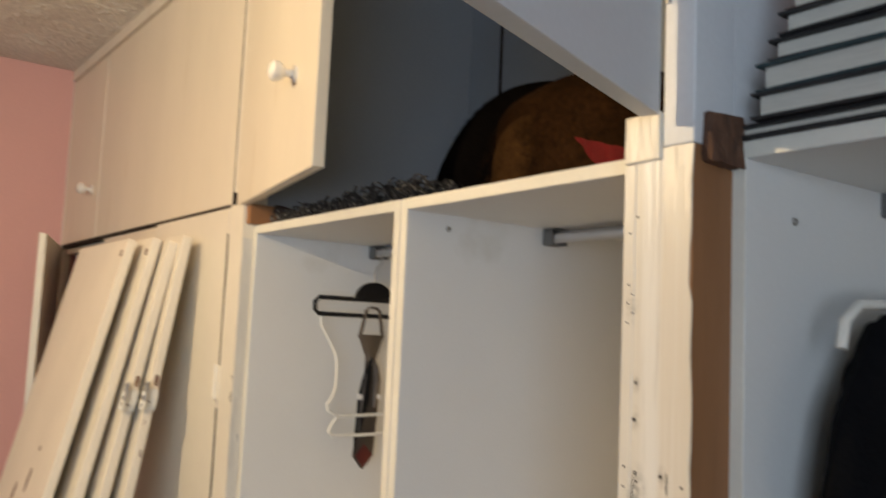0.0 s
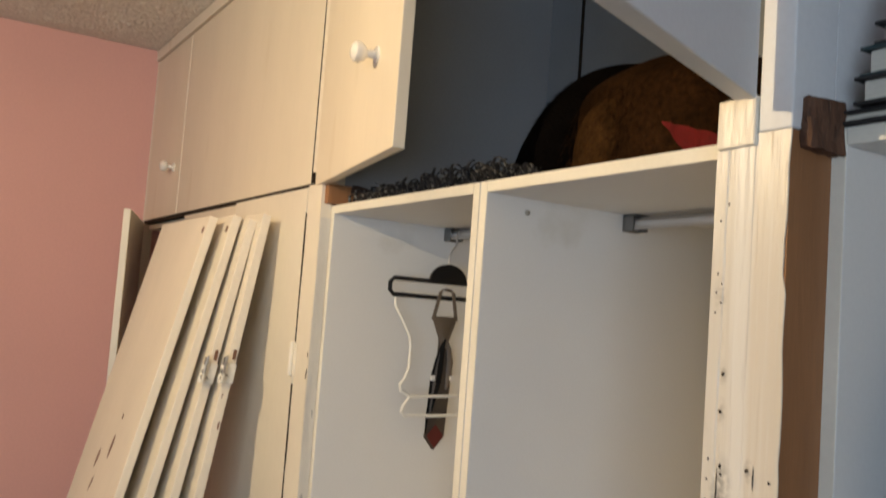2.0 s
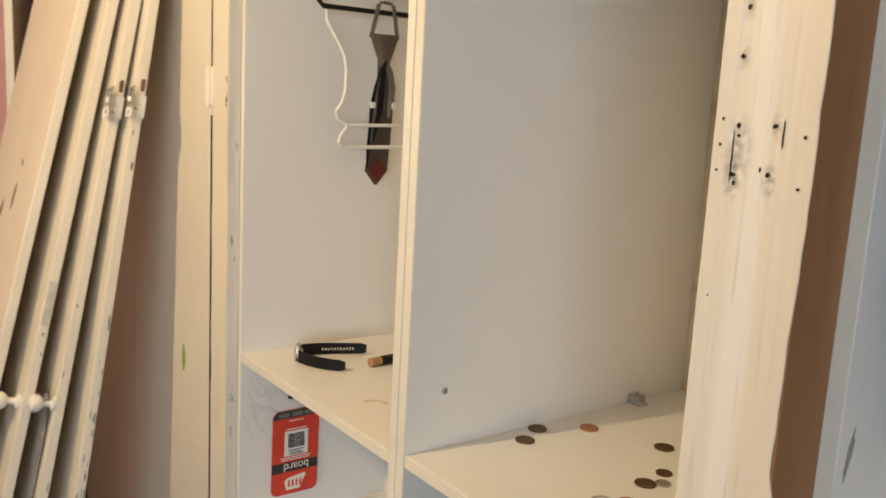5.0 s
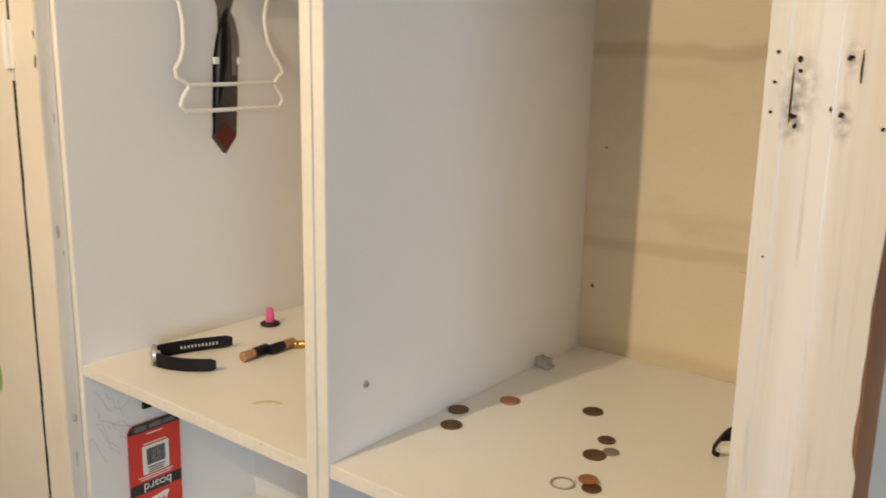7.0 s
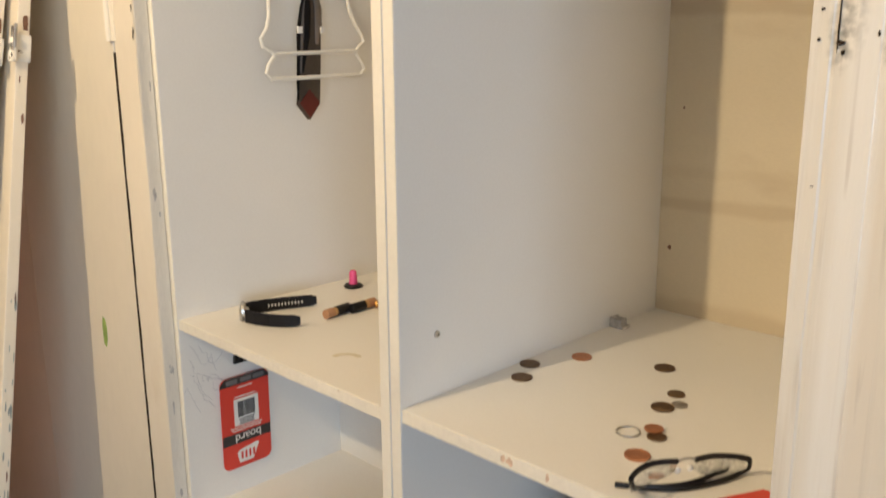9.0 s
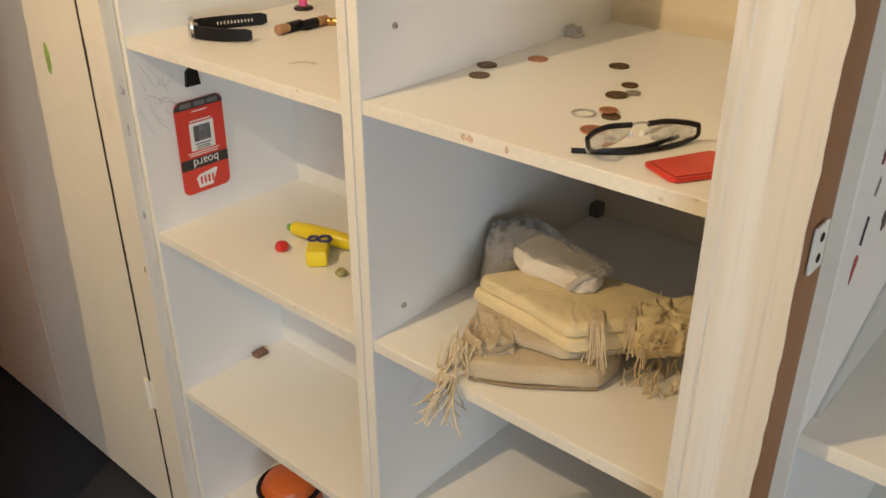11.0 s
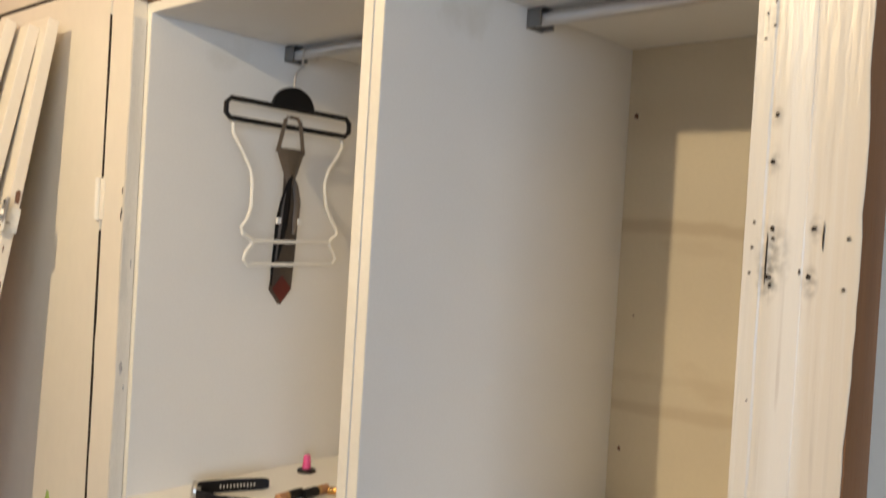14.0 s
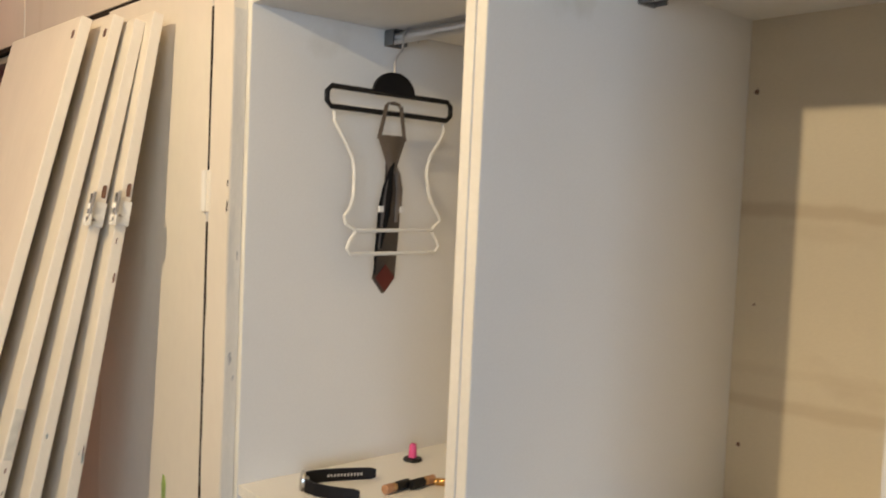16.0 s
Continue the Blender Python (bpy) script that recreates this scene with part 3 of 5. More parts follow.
# ---- doors ----
def knob(parent, x, z, y=-0.019, s=1.0):
    m = Matrix.Translation((x, y, z)) @ Matrix.Rotation(radians(90), 4, "X")
    b = lathe([(0, 0), (0.0135 * s, 0), (0.0135 * s, 0.003 * s), (0.0065 * s, 0.006 * s), (0.006 * s, 0.016 * s), (0.012 * s, 0.021 * s), (0.0165 * s, 0.028 * s), (0.0155 * s, 0.036 * s), (0.010 * s, 0.041 * s), (0, 0.043 * s)], 24, m)
    part("knob", b, KNOB_WHITE, parent, "round white ceramic knob", local=True, smooth=True)


def hinge(parent, x, z, y, local=True):
    b = box(x - 0.013, x + 0.001, y - 0.0015, y, z - 0.032, z + 0.032, 0.0005)
    tube([(x + 0.003, y - 0.004, z - 0.032), (x + 0.003, y - 0.004, z + 0.032)], 0.0045, 10, bm=b)
    box(x + 0.006, x + 0.018, y - 0.0015, y, z - 0.032, z + 0.032, 0.0005, b)
    part("hinge", b, OLD_PAINT, parent, "paint-covered butt hinge", local=local)


cupboard = thing("built_in_cupboard", "cream painted built-in cupboard with overhead and tall doors", "cupboard", (-1.0, 0.0, 0.0))


def door(label, at, width, height, turn=0.0, material=None, thick=0.019):
    """A flat door; its own x runs along the width from the hinge, front towards -y."""
    d = part("door", box(min(0, width), max(0, width), -thick, 0, 0, height, 0.002), material or DOOR_PAINT, cupboard, label, local=True)
    d.matrix_basis = PLACES[cupboard].inverted() @ pose(*at, 0, 0, turn)
    PLACES[d] = pose(*at, 0, 0, turn)
    return d


UP0, UP1 = 1.7685, 2.305
narrow = door("closed narrow cream overhead cupboard door with white knob", (WEST + 0.012, -0.002, UP0), 0.395, UP1 - UP0)
knob(narrow, 0.325, 0.145)
wide = door("closed wide plain cream overhead cupboard door", (-1.560, -0.002, UP0), 0.983, UP1 - UP0)
ajar = door("cream overhead cupboard door standing ajar with white knob", (-0.551, -0.002, UP0 - 0.006), 0.490, UP1 - UP0 + 0.006, -11.0)
knob(ajar, 0.375, 0.160)
swung = door("overhead cupboard door swung wide open, cool white paint", (0.4775, -0.0735, 1.740), -0.459, UP1 - 1.740, 110.5, WHITE_PAINT)
_m0 = Matrix.Translation((-0.4330, -0.019, 0.0180)) @ FRONT @ Matrix.Rotation(radians(-8), 4, "Z")
_c = part("catch_plate", plate(rounded(0.028, 0.0105, 0.005), 0.002, _m0), mat("grey_catch_plate", (0.13, 0.13, 0.135), 0.4, 0.6), swung, "dark grey metal catch plate", local=True)
for _dx in (-0.0095, 0.0095):
    part("screw", lathe([(0, 0.0008), (0.0016, 0.0005), (0.0018, 0)], 10, _m0 @ Matrix.Translation((_dx, 0, 0.002))), STEEL, _c, local=True)
_b = box(0.4890, 0.5055, -0.0468, -0.046, 1.848, 1.902, 0.0003)
_h = part("hinge_leaf", _b, WHITE_PAINT, post, "painted hinge leaf")
for _z in (1.857, 1.892):
    part("screw", lathe([(0, 0.0012), (0.003, 0.0008), (0.0034, 0)], 12, Matrix.Translation((0.5065, -0.0462, _z)) @ FRONT), STEEL, post)
part("hinge_barrel", tube([(0.4865, -0.0485, 1.850), (0.4865, -0.0485, 1.900)], 0.0028, 10), STEEL, post, "steel hinge barrel")

tall = door("closed tall cream cupboard door with a green paint mark", (-0.5850, -0.003, 0.012), -0.4300, 1.750, 0.0, PAINT)
# dark strips fill the hinge gap, set just proud of the door front
part("gap_grime", box(0.0002, 0.0056, -0.0198, -0.004, 0.02, 1.37, 0.0003), DARK_HOLE, tall, "dark strip filling the gap along the hinge edge", local=True)
part("gap_grime", box(0.0002, 0.0030, -0.0196, -0.004, 1.44, 1.70, 0.0003), DARK_HOLE, tall, "dark strip filling the gap along the hinge edge", local=True)
hinge(tall, -0.006, 1.418, -0.019)
hinge(tall, -0.006, 0.30, -0.019)
_green = mat("green_crayon", (0.28, 0.40, 0.10), 0.7, tone=0.2, scale=60)
part("paint_mark", plate([(-0.006, -0.022), (0.002, -0.026), (0.008, -0.012), (0.009, 0.010), (0.004, 0.024), (-0.003, 0.026), (-0.007, 0.008)], 0.0008, Matrix.Translation((-0.130, -0.019, 0.911)) @ FRONT), _green, tall, "green crayon mark", local=True)
door("closed tall cream cupboard door behind the leaning doors", (-1.462, -0.003, 0.012), 0.4461, 1.745)
far = door("tall cream cupboard door standing open beside the pink wall", (-1.93, -0.026, 0.035), 0.47, 1.725, -17.0)

# ---- face frame round the doors ----
frame_thing = cupboard
part("hinge_stile", rough_up(ragged_strip(-0.5785, -0.5125, -0.022, -0.001, 0.0, 1.765, 0.0007, 21), 0.0007, 25), PAINT, frame_thing, "chipped cream stile")
# the stile's side face: its greyer light put into the colour, plus grey mottling
part("filler_strip", rough_up(box(-0.5128, -0.5112, -0.0212, -0.0015, 0.0, 1.70, 0.0004), 0.0003, 60), mat("greyed_stile_side", (0.70, 0.665, 0.60), 0.6, tone=0.06, scale=9, grain=0.04, stretch=(3, 3, 0.6), dirt=(0.50, 0.49, 0.47), dirt_scale=7, dirt_at=0.60, dirt_width=0.16), frame_thing, "thin strip greying the stile's side face")
# dark colour here paints the shade seen through the door gap
part("rebate", box(-0.590, -0.579, -0.004, 0.01, 0.0, 1.74, 0.0005), DARK_HOLE, frame_thing, "rebate behind the door gap, its shade put in as dark colour")
part("cornice", box(WEST, 0.438, -0.028, 0.01, UP1 + 0.004, CEIL, 0.002), PAINT, frame_thing)
part("mid_rail", box(WEST, -0.549, -0.001, 0.04, 1.740, 1.790, 0.002), PAINT, frame_thing)
# solid dark strip painting the shade between overhead and tall doors
part("shadow_gap", box(WEST + 0.012, -0.580, -0.0195, -0.001, 1.7575, 1.768, 0), DARK_HOLE, frame_thing, "dark strip for the shade under the overhead doors")
part("wall_stile", box(WEST, WEST + 0.011, -0.022, 0.01, 0.0, UP1, 0.001), PAINT, frame_thing)
part("middle_stile", box(-1.055, -1.012, -0.001, 0.03, 0.0, 1.74, 0.002), PAINT, frame_thing)
# solid dark line painting the shade of the gap by the wide door
part("hinge_gap", box(-0.5768, -0.5745, -0.0200, -0.001, UP0 + 0.001, UP1, 0), DARK_HOLE, frame_thing, "dark strip for the shade in the gap beside the wide door")
part("upper_stile", box(-0.572, -0.553, -0.020, 0.02, 1.791, UP1, 0.001), PAINT, frame_thing)
part("batten_end", rough_up(box(-0.5215, -0.500, -0.016, 0.05, 1.727, 1.764, 0.002), 0.001, 40), WOOD, frame_thing, "bare brown batten end")
for _z, _x in ((1.443, -0.5165), (1.412, -0.5160), (1.404, -0.5180), (0.60, -0.520)):
    scar(frame_thing, _x, _z, 0.0026, 0.006, y=-0.0229, seed=int(_z * 100))
GRIME = mat("blue_grey_grime", (0.44, 0.43, 0.42), 0.8, tone=0.3, scale=70)
for _y, _z, _a, _b in ((-0.014, 1.180, 0.0025, 0.009), (-0.008, 1.150, 0.0015, 0.004), (-0.010, 0.905, 0.0035, 0.006), (-0.013, 0.912, 0.0012, 0.003), (-0.012, 0.845, 0.0015, 0.010), (-0.007, 1.335, 0.0012, 0.006), (-0.012, 0.70, 0.0025, 0.007)):
    part("grime_mark", plate(oval(_a, _b, 14, 0.4, int(_z * 100)), 0.0004, Matrix.Translation((-0.5112, _y, _z)) @ Matrix.Rotation(radians(90), 4, "Z") @ FRONT), GRIME, frame_thing, "blue-grey grime mark")
_st = tube(smooth_line([(-0.492, 0.030, TOPZ + 0.030), (-0.47, 0.034, TOPZ + 0.026), (-0.435, 0.040, TOPZ + 0.016), (-0.40, 0.050, TOPZ + 0.006), (-0.36, 0.065, TOPZ + 0.0045)]), 0.0042, 8, flat=2.6)
solo("leather_strap", _st, mat("dark_brown_leather", (0.035, 0.018, 0.012), 0.6, tone=0.2, scale=30, bump=0.2), "dark brown leather strap on the wardrobe top", "strap", True)
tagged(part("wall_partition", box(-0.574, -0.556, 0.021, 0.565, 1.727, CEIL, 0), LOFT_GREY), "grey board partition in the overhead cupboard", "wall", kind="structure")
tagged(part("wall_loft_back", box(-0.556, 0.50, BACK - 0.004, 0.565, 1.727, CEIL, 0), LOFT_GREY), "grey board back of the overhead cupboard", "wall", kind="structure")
tagged(part("wall_loft_joint", box(-0.447, -0.441, BACK - 0.008, BACK - 0.004, 1.727, CEIL, 0), DARK_HOLE), "dark joint between the grey boards", "trim", kind="structure")
tagged(part("wall_post_return", box(0.500, 0.516, 0.012, 0.565, 1.727, CEIL, 0), WHITE_PAINT), "pale board beside the overhead cupboard", "wall", kind="structure")
tagged(part("wall_cupboard_side", box(-0.536, -0.5185, 0.012, 0.565, 0.0, 1.72, 0), LOFT_GREY), "board side of the tall cupboard", "wall", kind="structure")

# ---- doors leaning in a stack ----
_lean = [(-0.788, -0.130, 0.240, 1.695, "front"), (-0.755, -0.091, 0.222, 1.700, ""), (-0.727, -0.067, 0.195, 1.694, ""), (-0.702, -0.047, 0.157, 1.706, "")]
LEAN = []
for _i, (_xr, _yt, _sl, _zt, _n) in enumerate(_lean):
    _len = math.hypot(_zt, _zt * _sl)
    _d = thing("unhung_door", "unhung worn cream cupboard door leaning against the wardrobe", "cupboard door", (_xr, _yt - _sl * _zt, 0.004), (-math.degrees(math.atan(_sl)), 0, 0), "leaning doors")
    part("leaf", box(-0.392, 0, -0.018, 0, 0, _len, 0.002), LEAN_PAINT, _d, local=True)
    LEAN.append((_d, _len))

# ---- marks and fittings on the leaning doors ----
SMEAR_BLUE = mat("blue_green_paint_smear", (0.32, 0.36, 0.35), 0.7, tone=0.25, scale=40)
BROWN_SCUFF = mat("brown_scuff", (0.20, 0.11, 0.08), 0.8, tone=0.3, scale=50)


def face_mark(parent, x, z, rx, rz, material, turn=0.0, y=-0.018, seed=1, wobble=0.3):
    m = Matrix.Translation((x, y, z)) @ FRONT @ Matrix.Rotation(radians(turn), 4, "Z")
    part("mark", plate(oval(rx, rz, 12, wobble, seed), 0.0007, m), material, parent, local=True)


def edge_mark(parent, y, z, ry, rz, material, seed=1):
    m = Matrix.Translation((0.0, y, z)) @ Matrix.Rotation(radians(90), 4, "Z") @ FRONT @ Matrix.Diagonal((1, 1, -1, 1))
    part("mark", plate(oval(ry, rz, 12, 0.3, seed), -0.0007, m), material, parent, local=True)


(D1, L1), (D2, L2), (D3, L3), (D4, L4) = LEAN
for _d, _l in ((D1, L1), (D2, L2)):
    part("cam_hole", plate(rounded(0.011, 0.014, 0.003), 0.0008, Matrix.Translation((-0.019, -0.018, _l - 0.030)) @ FRONT), BROWN_SCUFF, _d, "dark cam hole", local=True)
for _x, _z, _a, _b, _t in ((-0.235, 1.195, .006, .021, -12), (-0.150, 1.235, .008, .028, -8), (-0.215, 1.145, .004, .016, -20), (-0.14, 1.30, .004, .006, 0), (-0.16, 0.90, .003, .006, 0), (-0.09, 0.80, .003, .010, -5), (-0.05, 0.93, .0025, .004, 0)):
    face_mark(D1, _x, _z, _a, _b, BROWN_SCUFF, _t, seed=int(_z * 100))
_rnd = random.Random(31)
for _d, _n, _z0, _z1, _mm in ((D4, 26, 0.62, 1.02, SMEAR_BLUE), (D4, 4, 0.7, 1.5, BROWN_SCUFF), (D3, 3, 0.7, 1.3, SMEAR_BLUE), (D2, 2, 0.7, 1.4, BROWN_SCUFF)):
    for _k in range(_n):
        edge_mark(_d, _rnd.uniform(-0.0155, -0.0025), _rnd.uniform(_z0, _z1), _rnd.uniform(0.0005, 0.0016), _rnd.uniform(0.002, 0.012), _mm, seed=_rnd.randint(0, 999))


def open_hinge(parent, z, y):
    """A paint-spattered hinge left hanging on a door's edge."""
    h = box(0.0, 0.0022, y - 0.014, y + 0.004, z - 0.014, z + 0.014, 0.0005)
    for dz0, dz1 in ((-0.015, -0.004), (0.004, 0.010)):
        tube([(0.0045, y - 0.015, z + dz0), (0.0045, y - 0.015, z + dz1)], 0.0042, 10, bm=h)
    box(0.002, 0.017, y - 0.0175, y - 0.0155, z - 0.014, z - 0.001, 0.0005, h)
    grow = Matrix.Translation((0, y, z)) @ Matrix.Scale(1.4, 4) @ Matrix.Translation((0, -y, -z))

    def grown(bm):
        bm.transform(grow)
        return bm

    p = part("hinge", grown(rough_up(h, 0.0006, 90)), HINGE_PAINT, parent, "paint-spattered hinge", local=True)
    part("pin", grown(tube([(0.0045, y - 0.015, z - 0.012), (0.0048, y - 0.0155, z + 0.017), (0.0062, y - 0.016, z + 0.021)], 0.0021, 8)), DARK_STEEL, p, "dark steel pin", local=True)
    part("prong", grown(box(0.0125, 0.0165, y - 0.0180, y - 0.0150, z - 0.004, z + 0.024, 0.0006)), STEEL, p, "bent steel prong", local=True)
    part("screw_hole", grown(plate(oval(0.0016, 0.0020, 10, 0.3, 4), 0.0004, Matrix.Translation((0.0100, y - 0.0175, z - 0.008)) @ FRONT)), DARK_HOLE, p, local=True)
    part("rust", grown(plate(oval(0.003, 0.010, 10, 0.4, 8), 0.0005, Matrix.Translation((0.0005, y - 0.002, z + 0.027)) @ Matrix.Rotation(radians(90), 4, "Z") @ Matrix.Rotation(radians(90), 4, "X"))), BROWN_RUST, p, local=True)


HINGE_PAINT = mat("white_spattered_hinge_paint", (0.80, 0.77, 0.70), 0.35, tone=0.08, scale=60, dirt=(0.20, 0.15, 0.11), dirt_scale=90, dirt_at=0.64, dirt_width=0.05, bump=0.3, bump_scale=120)
open_hinge(D3, 1.405, -0.004)
open_hinge(D4, 1.400, -0.004)
knob(D2, -0.030, 0.873, -0.018)
knob(D3, -0.010, 0.872, -0.018)
# handle-shaped scar on the second door's edge
part("latch_plate", box(-0.001, 0.0012, -0.015, -0.004, 1.02, 1.10, 0.0005), GREY_SMEAR, D2, "worn grey latch plate", local=True)

_cord = tube(smooth_line([(-0.004, -0.034, 0.884), (-0.016, -0.032, 0.880), (-0.020, -0.026, 0.850), (-0.021, -0.0222, 0.80), (-0.026, -0.0222, 0.70), (-0.024, -0.0222, 0.60)]), 0.0075, 8, flat=0.45, up=(0, 1, 0))
_cord.transform(PLACES[D3])
solo("fabric_strap", _cord, mat("grey_woven_strap", (0.24, 0.23, 0.22), 0.9, tone=0.2, scale=40, grain=0.3, grain_scale=200, bump=0.4), "grey woven strap hung on a door knob", "strap", True)

# ---- overhead cupboard contents ----
FUR = mat("brown_plush", (0.021, 0.0092, 0.0032), 0.95, spec=0.05, tone=0.5, scale=9, grain=0.35, grain_scale=120, bump=0.9, bump_scale=150)
FUR_DARK = mat("black_plush", (0.0025, 0.002, 0.002), 0.98, spec=0.02, tone=0.3, scale=12, grain=0.3, bump=0.8)


def dome(cx, cy, z, rx, ry, rz, rows=18, cols=40, seed=2, lump=0.03):
    bm = bmesh.new()
    rings = []
    for i in range(rows + 1):
        a = (math.pi / 2) * i / rows
        r, h = math.cos(a) ** 0.72, math.sin(a) ** 0.9
        ring = []
        for k in range(cols):
            t = 2 * math.pi * k / cols
            p = Vector((cx + rx * r * math.cos(t), cy + ry * r * math.sin(t), z + rz * h))
            n = noise.noise(p * 7 + Vector((seed, 0, 0)))
            s = 1 + lump * 4 * n
            ring.append(bm.verts.new((cx + (p.x - cx) * s, cy + (p.y - cy) * s, z + (p.z - z) * (1 + lump * n))))
        rings.append(ring)
    for a, b in zip(rings, rings[1:]):
        for k in range(cols):
            j = (k + 1) % cols
            bm.faces.new((a[k], a[j], b[j], b[k]))
    bm.faces.new(rings[0][::-1])
    bmesh.ops.remove_doubles(bm, verts=bm.verts, dist=0.0005)
    return bm


def fur_blades(cx, cy, z, rx, ry, rz, count, length, seed):
    rnd = random.Random(seed)
    bm = bmesh.new()
    for _ in range(count):
        a, t = math.asin(rnd.random()), rnd.uniform(0, 2 * math.pi)
        r, h = math.cos(a) ** 0.72, math.sin(a) ** 0.9
        n = Vector((math.cos(t) * math.cos(a) / rx, math.sin(t) * math.cos(a) / ry, math.sin(a) / rz)).normalized()
        p = Vector((cx + rx * r * math.cos(t), cy + ry * r * math.sin(t), z + rz * h)) - n * 0.004
        d = (n * 0.6 + Vector((rnd.uniform(-.5, .5), rnd.uniform(-.5, .5), -0.9 + rnd.uniform(-.3, .3)))).normalized()
        s = d.cross(n).normalized() * 0.0011
        q = p + d * length * rnd.uniform(0.6, 1.2)
        bm.faces.new([bm.verts.new(v) for v in (p - s, p + s, q)])
    return bm


bag = thing("plush_bag", "rounded brown and black plush bag on the wardrobe top", "bag", (0.06, 0.27, TOPZ))
part("body", dome(0.115, 0.245, TOPZ + 0.001, 0.222, 0.150, 0.190), FUR, bag, smooth=True)
part("side", dome(-0.022, 0.275, TOPZ + 0.001, 0.190, 0.160, 0.212, seed=6), FUR_DARK, bag, "black plush side", smooth=True)
part("pile", fur_blades(0.115, 0.245, TOPZ + 0.001, 0.224, 0.152, 0.192, 5200, 0.016, 5), FUR, bag, "long brown pile", kind="stuff")
part("side_pile", fur_blades(-0.022, 0.275, TOPZ + 0.001, 0.192, 0.162, 0.214, 3800, 0.015, 8), FUR_DARK, bag, "long black pile", kind="stuff")
part("pocket", rough_up(dome(0.10, 0.155, TOPZ + 0.001, 0.085, 0.06, 0.13, seed=9), 0.004, 20), mat("tan_plush", (0.036, 0.017, 0.0055), 0.95, spec=0.05, tone=0.4, scale=30, grain=0.3, bump=0.9, bump_scale=140), bag, "tan plush front pocket", smooth=True)
_red = bmesh.new()
for _i in range(9):
    for _j in range(2):
        _zt, _zb = TOPZ + 0.064 - 0.0040 * _i, TOPZ + 0.061 - (0.0110 * _i if _i < 4 else 0.044 + 0.0036 * (_i - 4))
        _red.verts.new((0.234 + 0.0125 * _i, 0.088 - 0.002 * _i + 0.003 * math.sin(_i * 1.7), (_zt if _j else max(TOPZ + 0.008, _zb)) + 0.001 * math.sin(_i * 2.1)))
_red.verts.ensure_lookup_table()
for _i in range(8):
    _red.faces.new([_red.verts[2 * _i + q] for q in (0, 2, 3, 1)])
bmesh.ops.solidify(_red, geom=_red.faces[:], thickness=0.006)
part("trim", _red, mat("red_felt", (0.22, 0.009, 0.010), 0.85, tone=0.15, scale=30, grain=0.1), bag, "bright red felt trim")

LACE = mat("black_and_grey_lace", (0.035, 0.032, 0.032), 0.9, tone=0.5, scale=60, grain=0.4, grain_scale=300, dirt=(0.22, 0.21, 0.19), dirt_scale=110, dirt_at=0.56, dirt_width=0.04, bump=0.9, bump_scale=200)
_rnd = random.Random(12)
_lace = bmesh.new()
for _k in range(300):
    _u = _rnd.random()
    _c = Vector((-0.49 + 0.46 * _u, _rnd.uniform(0.025, 0.13), TOPZ + 0.004 + _rnd.random() * (0.003 + 0.026 * _u)))
    _r, _w, _ph = _rnd.uniform(0.008, 0.018), _rnd.uniform(0.6, 1.4), _rnd.uniform(0, 6)
    _pts = [_c + Vector((_r * math.cos(_ph + a), _r * math.sin(_ph + a) * 0.7, abs(_r * _w * math.sin(a * 0.9 + _ph)))) for a in [i * 0.7 for i in range(9)]]
    tube(_pts, 0.0030, 5, bm=_lace, flat=0.45)
solo("lace_fabric", _lace, LACE, "crumpled black and grey lace fabric on the wardrobe top", "fabric", kind="stuff")

# ---- books on the third unit ----
PAGES = mat("book_pages", (0.62, 0.59, 0.52), 0.8, tone=0.05, scale=5, grain=0.12, grain_scale=300, stretch=(0.2, 0.2, 6), bump=0.2)
COVERS = [mat("black_book_cloth", (0.016, 0.015, 0.016), 0.55, tone=0.2, scale=30), mat("dark_teal_book_cloth", (0.02, 0.045, 0.05), 0.55, tone=0.2, scale=30), mat("dark_brown_book_cloth", (0.045, 0.022, 0.015), 0.55, tone=0.2, scale=30)]


def book(x, y, z, w, d, h, cover, turn=0.0):
    b = thing("book", "thick hardback book with dark cover, stacked flat", "book", (x, y, z), (0, 0, turn), "stacked books")
    part("page_block", box(0.006, w - 0.004, 0.006, d - 0.004, 0.003, h - 0.003, 0.0012), PAGES, b, "cream page block", local=True)
    c = box(0, w, 0, d, 0, 0.0028, 0.0006)
    box(0, w, 0, d, h - 0.0028, h, 0.0006, c)
    box(0, w, d - 0.003, d, 0.0028, h - 0.0028, 0, c)
    part("cover", c, cover, b, local=True)
    return h


book(0.516, 0.006, TOPZ + 0.001, 0.23, 0.17, 0.012, COVERS[0], 0)
_z = TOPZ + 0.0135
for _x, _y, _w, _h, _c, _t in ((0.543, -0.004, 0.21, 0.024, 0, 1), (0.545, 0.0, 0.20, 0.026, 1, -1), (0.556, 0.002, 0.20, 0.020, 0, 2), (0.567, 0.0, 0.195, 0.021, 0, 0), (0.571, 0.004, 0.19, 0.022, 2, 2), (0.574, 0.006, 0.19, 0.020, 0, -1), (0.570, 0.004, 0.19, 0.024, 0, 1), (0.578, 0.006, 0.18, 0.020, 1, 0)):
    _z += book(_x, _y, _z, _w, 0.15, _h, COVERS[_c], _t) + 0.0004

# ---- coat in the third unit ----
COAT = mat("black_wool", (0.004, 0.004, 0.005), 0.95, tone=0.2, scale=10, grain=0.2, grain_scale=200, bump=0.4, spec=0.1)


